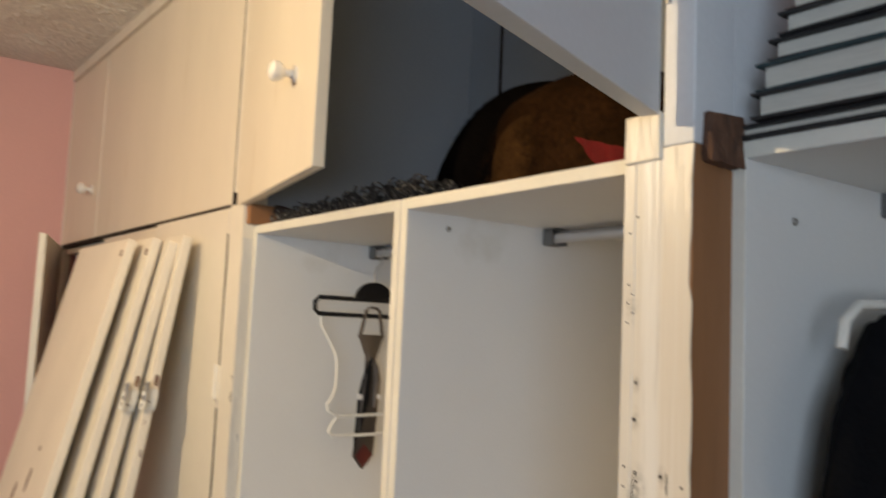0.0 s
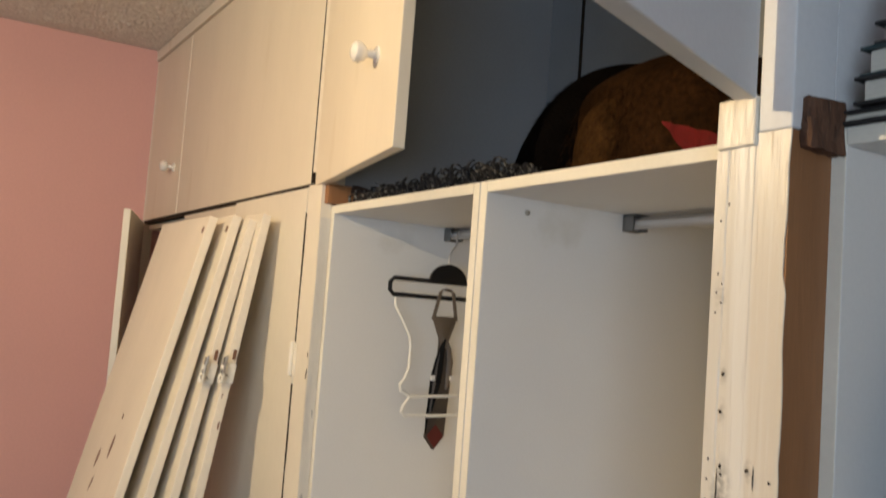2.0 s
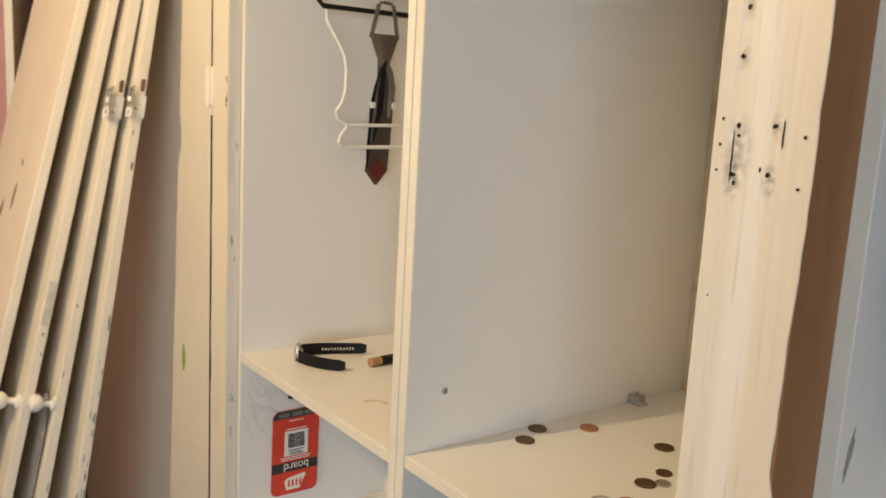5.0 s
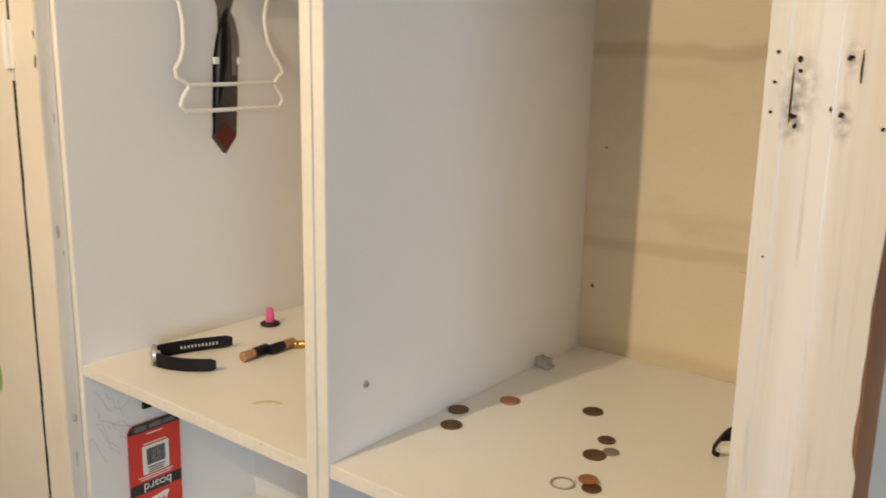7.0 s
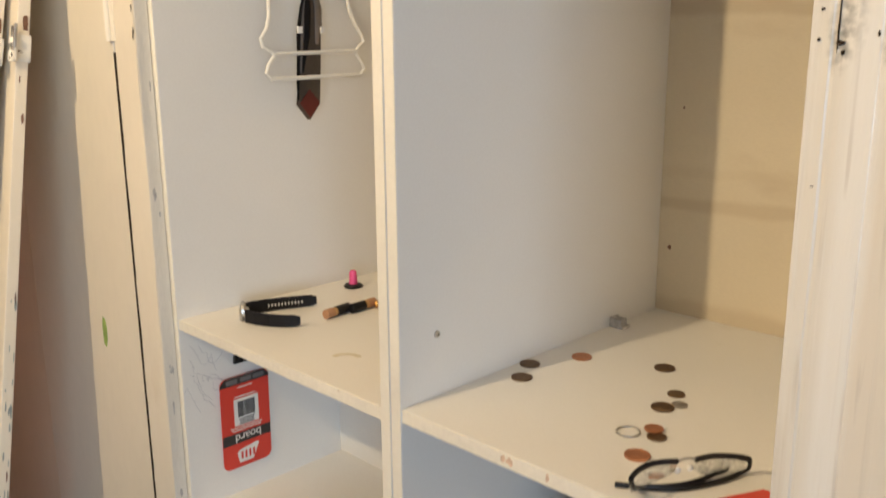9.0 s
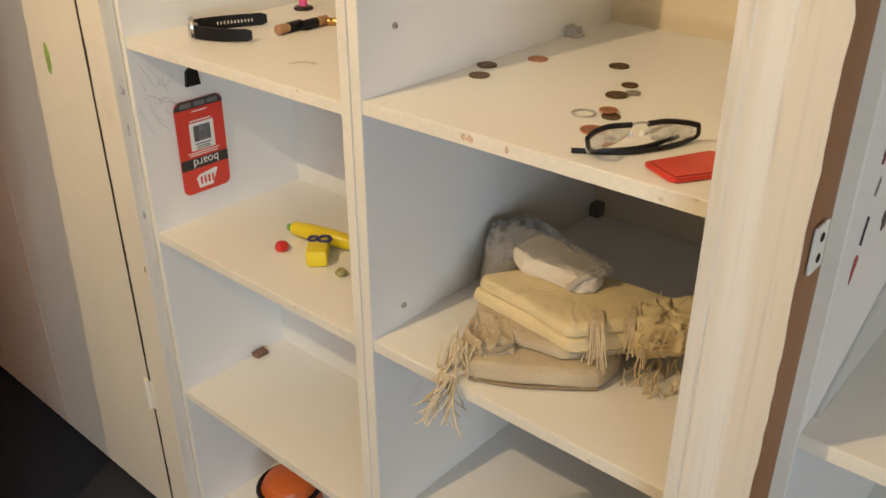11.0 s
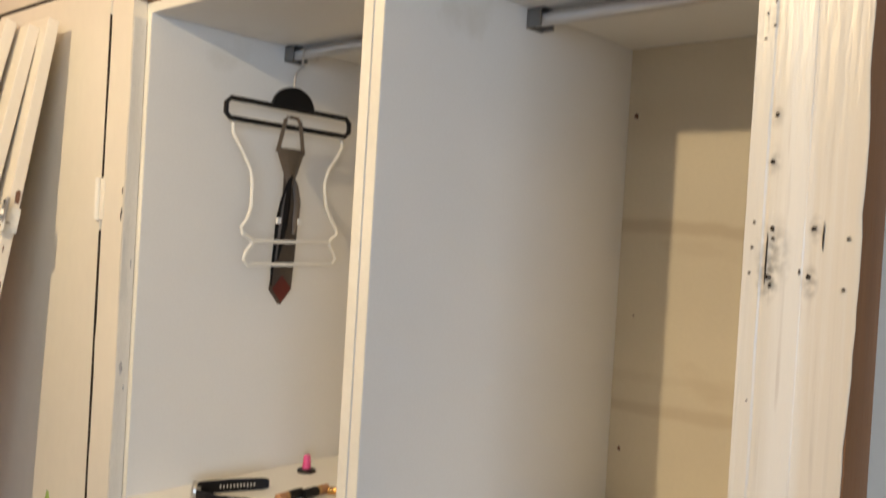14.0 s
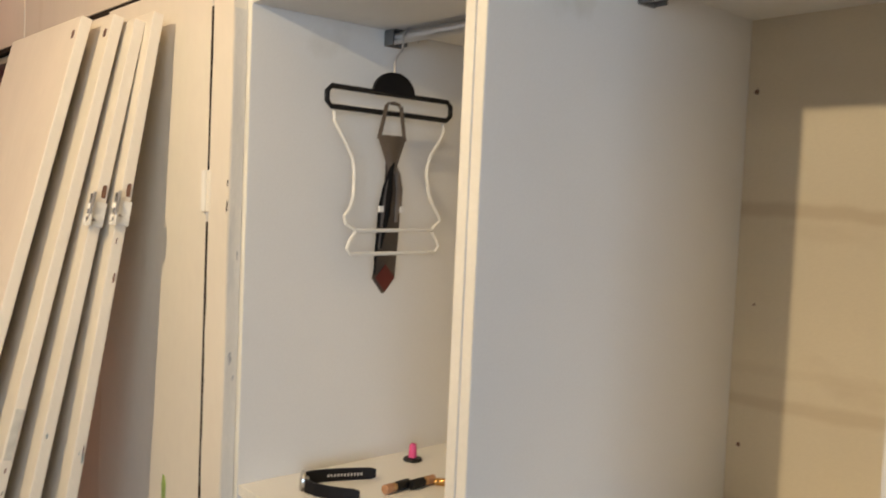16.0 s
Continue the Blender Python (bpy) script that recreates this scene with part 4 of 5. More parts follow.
def coat_mesh():
    bm = bmesh.new()
    rows = []
    for i in range(26):
        u = i / 25
        z = 1.575 - 0.40 * u
        y0 = 0.150 - 0.10 * min(1, u * 2.6) ** 0.6 + (0.05 * max(0, u - 0.66) / 0.34)
        y1 = 0.36 + 0.11 * min(1, u * 3)
        half = 0.020 + 0.030 * min(1, u * 2)
        ring = []
        for k in range(28):
            a = 2 * math.pi * k / 28
            cy, ry = (y0 + y1) / 2, (y1 - y0) / 2
            fold = 1 + 0.13 * math.sin(5 * a + 3 * u) * u
            ring.append(bm.verts.new((0.584 + half * fold * math.sin(a), cy - ry * math.cos(a) * (1 + 0.02 * math.sin(9 * u)), z + 0.008 * math.sin(3 * a) * u)))
        rows.append(ring)
    for a, b in zip(rows, rows[1:]):
        for k in range(28):
            bm.faces.new((a[k], a[(k + 1) % 28], b[(k + 1) % 28], b[k]))
    bm.faces.new(rows[0][::-1])
    bm.faces.new(rows[-1])
    return rough_up(bm, 0.006, 16)


coat = thing("hanging_coat", "black wool coat hanging from a rail", "coat", (0.584, 0.26, 1.19))
part("body", coat_mesh(), COAT, coat, smooth=True)
_sl = tube(smooth_line([(0.584, 0.168, 1.562), (0.580, 0.145, 1.520), (0.576, 0.137, 1.45), (0.574, 0.133, 1.36), (0.574, 0.130, 1.280), (0.574, 0.130, 1.262)], 5), [0.012] + [0.026] * 4 + [0.031] * 10 + [0.034] * 10 + [0.030], 16, flat=0.8)
part("sleeve", rough_up(_sl, 0.005, 26), COAT, coat, "hanging black sleeve", smooth=True)
_pts = [(0.584, 0.27, 1.585), (0.584, 0.27, 1.660)] + [(0.584, 0.27 - 0.016 + 0.016 * math.cos(a), 1.692 + 0.016 * math.sin(a)) for a in [radians(d) for d in range(-20, 200, 20)]]
hanger_white = thing("coat_hanger", "white plastic coat hanger holding a black coat", "hanger", (0.584, 0.27, 1.57))
part("hook", tube(_pts, 0.0016, 8), STEEL, hanger_white, "steel hook")
part("arm", tube([(0.580, 0.080, 1.542), (0.580, 0.086, 1.566), (0.580, 0.110, 1.582), (0.584, 0.27, 1.590), (0.584, 0.42, 1.565), (0.584, 0.45, 1.545)], 0.0052, 10), WHITE_PLASTIC, hanger_white, smooth=True)

# ---- stickers and plate on the third unit's side ----
_m = Matrix.Translation((0.5282, 0, 0)) @ Matrix.Rotation(radians(90), 4, "Z") @ Matrix.Rotation(radians(90), 4, "X")
for _y, _z, _a, _b, _t, _col, _n in ((0.045, 1.119, .010, .028, -15, (0.10, 0.11, 0.17), "grey-blue leaf sticker"), (0.070, 1.044, .007, .014, -20, (0.20, 0.05, 0.06), "dark red sticker"), (0.070, 1.016, .004, .013, -25, (0.16, 0.13, 0.13), "grey sticker"),
                                     (0.124, 0.970, .012, .026, -12, (0.09, 0.05, 0.05), "dark brown sticker"), (0.056, 0.950, .007, .021, -12, (0.36, 0.05, 0.06), "red pepper-shaped sticker"), (0.028, 1.191, .004, .026, -12, (0.30, 0.26, 0.24), "faded grey sticker")):
    _b2 = plate(oval(_a * 0.7, _b * 0.62, 14, 0.4, int(_z * 100)), 0.0006, _m @ Matrix.Translation((_y, _z, 0)) @ Matrix.Rotation(radians(_t), 4, "Z"))
    part("sticker", _b2, mat("sticker_print", _col, 0.6, tone=0.3, scale=60), unit_3, _n)
part("sticker_stem", tube([(0.5286, 0.058, 0.968), (0.5286, 0.060, 0.980), (0.5286, 0.064, 0.992)], 0.0011, 6), BLACK_PRINT, unit_3, "thin dark stem")
_p = part("hinge_plate", box(0.5155, 0.5185, -0.030, -0.004, 0.972, 1.012, 0.001), WHITE_PLASTIC, post, "white hinge plate with two holes")
for _z in (0.983, 1.001):
    part("screw_hole", lathe([(0, 0.0008), (0.0035, 0.0008), (0.0042, 0)], 12, Matrix.Translation((0.5185, -0.017, _z)) @ Matrix.Rotation(radians(90), 4, "Y")), DARK_HOLE, _p)

# ---- hangers and tie in the left unit ----
HX = -0.452
black_hanger = thing("trouser_hanger", "black plastic trouser hanger on the rail", "hanger", (HX, 0.23, 1.575))


def ring_bar(y0, y1, z0, z1, r, x=HX):
    e = 0.008
    return [(x, y0 + e, z0), (x, y1 - e, z0), (x, y1, z0 + e), (x, y1, z1 - e), (x, y1 - e, z1), (x, y0 + e, z1), (x, y0, z1 - e), (x, y0, z0 + e)]


part("frame", tube(ring_bar(0.104, 0.355, 1.567, 1.598, 0.004), 0.0042, 8, True, up=(1, 0, 0)), BLACK_PLASTIC, black_hanger, smooth=True)
_out = [(0.042 * math.cos(a), 0.034 * math.sin(a)) for a in [math.pi * i / 14 for i in range(15)]]
part("yoke", plate(_out, 0.006, Matrix.Translation((HX - 0.003, 0.232, 1.599)) @ Matrix.Rotation(radians(90), 4, "Z") @ Matrix.Rotation(radians(90), 4, "X")), BLACK_PLASTIC, black_hanger, "rounded black yoke")
_pts = [(HX, 0.232, 1.630), (HX, 0.232, 1.650), (HX, 0.236, 1.660), (HX, 0.246, 1.672), (HX, 0.246, 1.685)] + [(HX, 0.262 + 0.0155 * math.cos(a), 1.692 + 0.0155 * math.sin(a)) for a in [radians(d) for d in range(180, -30, -20)]]
part("hook", tube(_pts, 0.0019, 8), CHROME, black_hanger, "wire hook")

white_hanger = thing("shaped_hanger", "white plastic shaped hanger behind the tie", "hanger", (HX - 0.012, 0.225, 1.335))
_left = [(0.118, 1.571), (0.105, 1.562), (0.106, 1.546), (0.127, 1.516), (0.143, 1.490), (0.147, 1.4685), (0.147, 1.432), (0.141, 1.413), (0.131, 1.400), (0.134, 1.389), (0.150, 1.381), (0.152, 1.374), (0.142, 1.362), (0.138, 1.350), (0.145, 1.3415)]
_right = [(0.317, 1.3435), (0.325, 1.353), (0.320, 1.365), (0.310, 1.376), (0.312, 1.385), (0.325, 1.395), (0.323, 1.405), (0.311, 1.420), (0.299, 1.442), (0.294, 1.472), (0.295, 1.485), (0.302, 1.506), (0.319, 1.528), (0.330, 1.548), (0.328, 1.560), (0.312, 1.569)]


def lean_x(z):
    """The hanger leans out from behind the black one at its top to before the tie at its foot."""
    return HX - 0.006 + 0.025 * min(1.0, (1.572 - z) / 0.165)


part("outline", tube([(lean_x(z), y + 0.7 * (HX + 0.019 - lean_x(z)), z) for y, z in _left + _right], 0.0033, 8, True, up=(1, 0, 0)), WHITE_PLASTIC, white_hanger, smooth=True)
part("crossbar", tube([(HX + 0.019, 0.151, 1.378), (HX + 0.019, 0.311, 1.381)], 0.0031, 8), WHITE_PLASTIC, white_hanger, smooth=True)

TIE = mat("taupe_silk_tie", (0.10, 0.072, 0.048), 0.5, tone=0.12, scale=25, grain=0.1, grain_scale=250, bump=0.2, sheen=0.2)
TIE_DARK = mat("dark_tie_lining", (0.006, 0.005, 0.005), 0.7, tone=0.2, scale=30, spec=0.15)
TIE_LOW = mat("brown_silk_tie", (0.062, 0.043, 0.030), 0.5, tone=0.15, scale=25, grain=0.1, grain_scale=250, bump=0.2, sheen=0.2)
TIE_GREY = mat("grey_tie_lining", (0.10, 0.085, 0.075), 0.6, tone=0.15, scale=40)
tie = thing("necktie", "taupe silk necktie with a red tip, hung from the hanger", "tie", (HX + 0.006, 0.225, 1.277))


def strip(points, x, thick=0.003):
    """A soft band: (y centre, half width, z) rows."""
    bm = bmesh.new()
    rows = []
    for yc, w, z in points:
        rows.append([bm.verts.new((x + dx, yc + s * w, z)) for s, dx in ((-1, 0), (-0.4, thick * 0.7), (0.3, thick), (1, 0), (0.3, -thick * 0.4), (-0.4, -thick * 0.4))])
    for a, b in zip(rows, rows[1:]):
        for k in range(6):
            bm.faces.new((a[k], a[(k + 1) % 6], b[(k + 1) % 6], b[k]))
    bm.faces.new(rows[0])
    bm.faces.new(rows[-1][::-1])
    return bm


for _y0, _y1 in ((0.199, 0.212), (0.251, 0.241)):
    part("loop", strip([((_y0 + _y1) / 2 + (_y1 - _y0) * (q - 0.5), 0.0042, 1.524 + 0.055 * q) for q in (0, 0.35, 0.7, 1.0)], HX + 0.0085, 0.002), TIE, tie, "loop over the bar", smooth=True)
part("loop_top", tube([(HX + 0.008, 0.212, 1.576), (HX + 0.006, 0.216, 1.582), (HX, 0.227, 1.584), (HX + 0.006, 0.238, 1.582), (HX + 0.008, 0.241, 1.576)], 0.0036, 6, flat=0.5, up=(0, 1, 0)), TIE, tie, "loop over the bar")
part("knot", strip([(0.225, 0.030, 1.531), (0.2255, 0.025, 1.519), (0.226, 0.019, 1.503), (0.227, 0.011, 1.484), (0.229, 0.006, 1.470)], HX + 0.0085, 0.006), TIE, tie, "gathered neck of the tie", smooth=True)
part("blade", strip([(0.226, 0.011, 1.492), (0.229, 0.014, 1.470), (0.232, 0.018, 1.440), (0.230, 0.019, 1.400), (0.226, 0.021, 1.360), (0.222, 0.022, 1.320), (0.220, 0.023, 1.301), (0.220, 0.003, 1.277)], HX + 0.0065), TIE_LOW, tie, "brown front blade", smooth=True)
part("twist", strip([(0.230, 0.002, 1.488), (0.238, 0.006, 1.470), (0.243, 0.007, 1.445), (0.242, 0.007, 1.420), (0.238, 0.003, 1.392)], HX + 0.0105, 0.004), TIE, tie, "twisted taupe fold", smooth=True)
part("tail", strip([(0.227, 0.004, 1.488), (0.222, 0.006, 1.466), (0.221, 0.007, 1.440), (0.219, 0.006, 1.405), (0.212, 0.0045, 1.372), (0.208, 0.002, 1.350)], HX + 0.0115, 0.003), TIE_DARK, tie, "dark narrow tail", smooth=True)
part("tail_edge", strip([(0.221, 0.002, 1.476), (0.211, 0.003, 1.448), (0.204, 0.004, 1.412), (0.202, 0.0035, 1.372), (0.199, 0.003, 1.335), (0.198, 0.0015, 1.308)], HX + 0.0112, 0.002), TIE_DARK, tie, "dark turned edge", smooth=True)
part("tail_fold", strip([(0.217, 0.002, 1.462), (0.2125, 0.004, 1.435), (0.210, 0.0055, 1.405), (0.207, 0.004, 1.375), (0.205, 0.002, 1.350)], HX + 0.0108, 0.002), TIE_GREY, tie, "greyish inner fold", smooth=True)
part("tip", plate([(0, -0.020), (0.019, 0.003), (0, 0.024), (-0.019, 0.003)], 0.0008, Matrix.Translation((HX + 0.0105, 0.220, 1.300)) @ Matrix.Rotation(radians(90), 4, "Z") @ Matrix.Rotation(radians(90), 4, "X")), mat("dark_red_silk", (0.11, 0.012, 0.010), 0.45, tone=0.1, scale=40), tie, "dark red diamond tip")
for _y in (0.204, 0.246):
    part("label_tab", box(HX + 0.012, HX + 0.0165, _y - 0.004, _y + 0.004, 1.408, 1.418, 0.0005), WHITE_CARD, tie, "small white tab")

# ---- small things on the left shelf ----
ZS = SHELF_L + 0.0002
RUBBER = mat("black_rubber_strap", (0.006, 0.006, 0.008), 0.5, tone=0.15, scale=40, bump=0.1, spec=0.25)
watch = thing("wrist_watch", "wristwatch with black rubber strap lying on its side", "watch", (-0.41, 0.10, ZS))


def band(points, z0, height, half, holes=0):
    bm = bmesh.new()
    rows = []
    pts = [Vector((x, y, 0)) for x, y in points]
    for i, p in enumerate(pts):
        d = (pts[min(i + 1, len(pts) - 1)] - pts[max(i - 1, 0)]).normalized()
        n = Vector((-d.y, d.x, 0))
        h = height * (1 - 0.15 * i / (len(pts) - 1)) * (0.7 if i == len(pts) - 1 else 1)
        c = z0 + height / 2
        rows.append([bm.verts.new(p + n * s + Vector((0, 0, c + q * h / 2))) for s, q in ((half, -0.94), (half, 0.94), (half * 0.6, 1), (-half * 0.6, 1), (-half, 0.94), (-half, -0.94), (-half * 0.6, -1), (half * 0.6, -1))])
    for a, b in zip(rows, rows[1:]):
        for k in range(8):
            bm.faces.new((a[k], a[(k + 1) % 8], b[(k + 1) % 8], b[k]))
    bm.faces.new(rows[0][::-1])
    bm.faces.new(rows[-1])
    return bm


_s1 = [(-0.443, 0.081), (-0.4445, 0.094), (-0.440, 0.115), (-0.431, 0.139), (-0.420, 0.162), (-0.409, 0.183), (-0.405, 0.190)]
_s2 = [(-0.416, 0.067), (-0.396, 0.070), (-0.372, 0.080), (-0.354, 0.093), (-0.343, 0.104), (-0.338, 0.110)]
_long = part("strap", band(_s1, ZS, 0.021, 0.0017), RUBBER, watch, "long black strap with holes")
part("strap", band(_s2, ZS, 0.020, 0.0021), RUBBER, watch, "short black strap")
for _i in range(11):
    _m = Matrix.Translation((-0.4352 + 0.0021 * _i, 0.1204 + 0.0048 * _i, ZS + 0.0105)) @ Matrix.Rotation(radians(-25), 4, "Z") @ Matrix.Rotation(radians(90), 4, "Y")
    part("strap_hole", plate(oval(0.0026, 0.0011, 10), 0.0007, _m), WHITE_CARD, _long, "pale see-through hole")
_m = Matrix.Translation((-0.430, 0.072, ZS + 0.0146)) @ Matrix.Rotation(radians(147), 4, "Z") @ Matrix.Rotation(radians(90), 4, "X")
part("case", lathe([(0, 0), (0.011, 0), (0.0142, 0.002), (0.0145, 0.006), (0.0125, 0.008), (0.0, 0.008)], 28, _m @ Matrix.Translation((0, 0, -0.0045))), STEEL, watch, "brushed steel case", smooth=True)
part("buckle", box(-0.426, -0.420, 0.062, 0.076, ZS + 0.001, ZS + 0.021, 0.0012), STEEL, watch, "metal lug")


def lipstick(at, turn, length, tip_colour, label):
    l = thing("lipstick", label, "cosmetics", (at[0], at[1], ZS), (0, 0, turn))
    m = Matrix.Translation((0, 0, 0.0075)) @ Matrix.Rotation(radians(90), 4, "Y")
    part("barrel", lathe([(0, 0), (0.007, 0), (0.0075, 0.0006), (0.0075, length * 0.55), (0.0068, length * 0.56), (0, length * 0.56)], 18, m), BLACK_PLASTIC, l, "glossy black barrel", True, True)
    part("ring", lathe([(0.0066, length * 0.56), (0.0069, length * 0.57), (0.0069, length * 0.68), (0.0064, length * 0.69)], 18, m), mat("gold_ring", (0.55, 0.34, 0.16), 0.3, 0.8), l, "gold ring", True, True)
    part("cap", lathe([(0.0066, length * 0.69), (0.0074, length * 0.70), (0.0074, length * 0.985), (0.0066, length), (0, length)], 18, m), tip_colour, l, "", True, True)


COPPER = mat("copper_cosmetic", (0.42, 0.22, 0.12), 0.35, 0.3, tone=0.1, scale=40)
lipstick((-0.3465, 0.208), -84, 0.050, COPPER, "short black and copper lipstick lying on the shelf")
lipstick((-0.3365, 0.204), 93, 0.050, COPPER, "black and copper lipstick lying on the shelf")
_m = Matrix.Translation((-0.332, 0.249, ZS + 0.0062)) @ Matrix.Rotation(radians(45), 4, "Z") @ Matrix.Rotation(radians(90), 4, "Y")
solo("gold_cosmetic_tube", lathe([(0, 0), (0.0055, 0), (0.006, 0.0006), (0.006, 0.007), (0.0056, 0.0075), (0.0056, 0.009), (0.006, 0.0095), (0.006, 0.019), (0.005, 0.020), (0, 0.020)], 18, _m), mat("bright_gold", (0.65, 0.36, 0.12), 0.25, 0.9), "small gold lipstick cap on the shelf", "cosmetics", True)
peg = thing("push_pin", "pink plastic peg with a black base on the shelf", "peg", (-0.4515, 0.303, ZS))
part("base", lathe([(0, 0), (0.0155, 0), (0.0165, 0.002), (0.015, 0.0045), (0.007, 0.006), (0, 0.006)], 18, Matrix.Translation((-0.4515, 0.303, ZS))), BLACK_PLASTIC, peg, "black round base", smooth=True)
part("stem", lathe([(0.0075, 0.006), (0.0070, 0.012), (0.0062, 0.026), (0.0048, 0.029), (0, 0.030)], 16, Matrix.Translation((-0.4515, 0.303, ZS))), mat("hot_pink_plastic", (0.75, 0.09, 0.28), 0.35), peg, "hot pink stem", smooth=True)
_res = [(0.021 * math.cos(a), 0.016 * math.sin(a)) for a in [radians(d) for d in range(200, 351, 15)]] + [(0.013 * math.cos(a), 0.010 * math.sin(a)) for a in [radians(d) for d in range(350, 199, -15)]]
solo("glue_stain", plate(_res, 0.0005, Matrix.Translation((-0.190, 0.076, ZS)) @ Matrix.Rotation(radians(215), 4, "Z")), mat("dried_glue", (0.60, 0.55, 0.42), 0.4), "curved smear of dried glue on the shelf", "stain")

# ---- packet hanging in the niche ----
packet = thing("hanging_packet", "red cardboard packet hung upside down in the niche", "packet", (-0.4975, 0.105, 0.791), (1.0, 0, 90))
_o = rounded(0.091, 0.160, 0.012)
part("card", plate([(x, z) for x, z in _o], 0.0012, FRONT), RED_CARD, packet, local=True)
_up = Matrix.Translation((0, -0.0013, 0)) @ FRONT
part("black_header", plate([(-0.0455, 0.066), (0.0455, 0.066), (0.0455, 0.071), (0.036, 0.080), (-0.036, 0.080), (-0.0455, 0.071)], 0.0004, _up), BLACK_PRINT, packet, "black header band", local=True)
for _x in (-0.024, 0.002, 0.026):
    part("slot", plate(rounded(0.021, 0.008, 0.002), 0.0004, Matrix.Translation((_x, -0.0018, 0.0725)) @ FRONT), mat("clear_window", (0.16, 0.16, 0.17), 0.2), packet, local=True)
_lb = part("price_label", plate(rounded(0.046, 0.047, 0.001), 0.0004, Matrix.Translation((0.001, -0.0013, 0.0175)) @ FRONT), WHITE_CARD, packet, "white barcode label", local=True)
_bars = bmesh.new()
_rnd = random.Random(7)
_x = -0.015
while _x < 0.016:
    _w = _rnd.choice((0.0006, 0.001, 0.0016))
    box(_x, _x + _w, -0.0022, -0.0017, 0.009, 0.036, 0, _bars)
    _x += _w + _rnd.choice((0.0006, 0.001))
part("barcode", _bars, BLACK_PRINT, _lb, "black barcode", local=True)
for _z, _w in ((0.0045, 0.030), (0.0005, 0.024), (-0.0030, 0.028)):
    part("text_bar", box(-_w / 2 + 0.001, _w / 2 + 0.001, -0.0022, -0.0017, _z - 0.0007, _z + 0.0007, 0), BLACK_PRINT, _lb, local=True)
part("black_band", plate([(-0.0453, -0.0365), (0.0453, -0.0365), (0.0453, -0.0185), (-0.0453, -0.0185)], 0.0004, _up), BLACK_PRINT, packet, "black printed band", local=True)
for _z, _w in ((-0.0095, 0.060), (-0.0135, 0.054), (0.0445, 0.040), (0.0605, 0.028)):
    part("text_bar", box(-_w / 2, _w / 2, -0.0019, -0.0013, _z - 0.0008, _z + 0.0008, 0), WHITE_CARD, packet, local=True)


def lettering(text, size, m, material, parent, label):
    cu = bpy.data.curves.new("lettering", "FONT")
    cu.body, cu.size, cu.extrude, cu.align_x, cu.align_y = text, size, 0.0002, "CENTER", "CENTER"
    tmp = bpy.data.objects.new("lettering", cu)
    scene.collection.objects.link(tmp)
    bpy.context.view_layer.update()
    me = bpy.data.meshes.new_from_object(tmp.evaluated_get(bpy.context.evaluated_depsgraph_get()))
    bpy.data.objects.remove(tmp)
    me.transform(m)
    me.materials.clear()
    me.materials.append(material)
    ob = new("lettering", me)
    ob.parent = parent
    PLACES[ob] = PLACES[parent]
    return tagged(ob, label)


lettering("board", 0.021, Matrix.Translation((0.002, -0.0020, -0.0270)) @ FRONT @ Matrix.Rotation(radians(180), 4, "Z"), WHITE_CARD, packet, "white printed word on black")
# white emblem at the foot of the card
_e = plate([(-0.016, -0.072), (0.010, -0.072), (0.022, -0.046), (0.018, -0.044), (-0.014, -0.049), (-0.020, -0.054)], 0.0004, _up)
_e = part("emblem", _e, WHITE_CARD, packet, "white printed emblem", local=True)
for _i in range(4):
    part("emblem_stroke", box(-0.013 + 0.0075 * _i, -0.0095 + 0.0075 * _i, -0.0022, -0.0017, -0.066, -0.053, 0), RED_CARD, _e, local=True)
solo("bulldog_clip", plate([(-0.013, -0.014), (0.013, -0.014), (0.010, 0.013), (0.004, 0.010), (-0.002, 0.016), (-0.010, 0.010)], 0.006, Matrix.Translation((X_L + T, 0.103, 0.906)) @ Matrix.Rotation(radians(90), 4, "Z") @ Matrix.Rotation(radians(90), 4, "X")), BLACK_PLASTIC, "small black clip holding the packet", "clip")
_web = bmesh.new()
_rnd = random.Random(3)
for _k in range(9):
    _y, _z = _rnd.uniform(0.0, 0.06), _rnd.uniform(0.86, 0.965)
    _p = []
    for _i in range(8):
        _p.append((X_L + T + 0.0003, _y, _z))
        _y += _rnd.uniform(-0.003, 0.011)
        _z += _rnd.uniform(-0.016, 0.008)
    tube(_p, 0.00035, 4, bm=_web)
solo("scribble_marks", _web, mat("pencil_grey", (0.48, 0.48, 0.50), 0.8), "thin grey scribbled lines on the side panel", "stain", kind="stuff")

# ---- yellow toy and bits on the second shelf ----
ZT = 0.6652 + 0.0003
YELLOW = mat("yellow_plastic", (0.72, 0.56, 0.03), 0.32, tone=0.06, scale=20)
toy = thing("yellow_toy", "yellow plastic toy with dark blue print on the shelf", "toy", (-0.26, 0.145, ZT))
part("body", tube([(-0.330, 0.143, ZT + 0.012), (-0.325, 0.144, ZT + 0.013), (-0.29, 0.150, ZT + 0.015), (-0.25, 0.160, ZT + 0.014), (-0.212, 0.168, ZT + 0.013), (-0.206, 0.169, ZT + 0.013)], [0.005, 0.011, 0.0135, 0.0135, 0.0125, 0.007], 16), YELLOW, toy, smooth=True)
_g = box(-0.030, 0.034, -0.0165, 0.0165, 0.0, 0.027, 0.006)
part("grip", rough_up(_g, 0.0008, 60) if _g.transform(Matrix.Translation((-0.238, 0.118, ZT)) @ Matrix.Rotation(radians(-46), 4, "Z")) is None else _g, YELLOW, toy, smooth=True)
_ink = mat("navy_print", (0.02, 0.02, 0.10), 0.4)
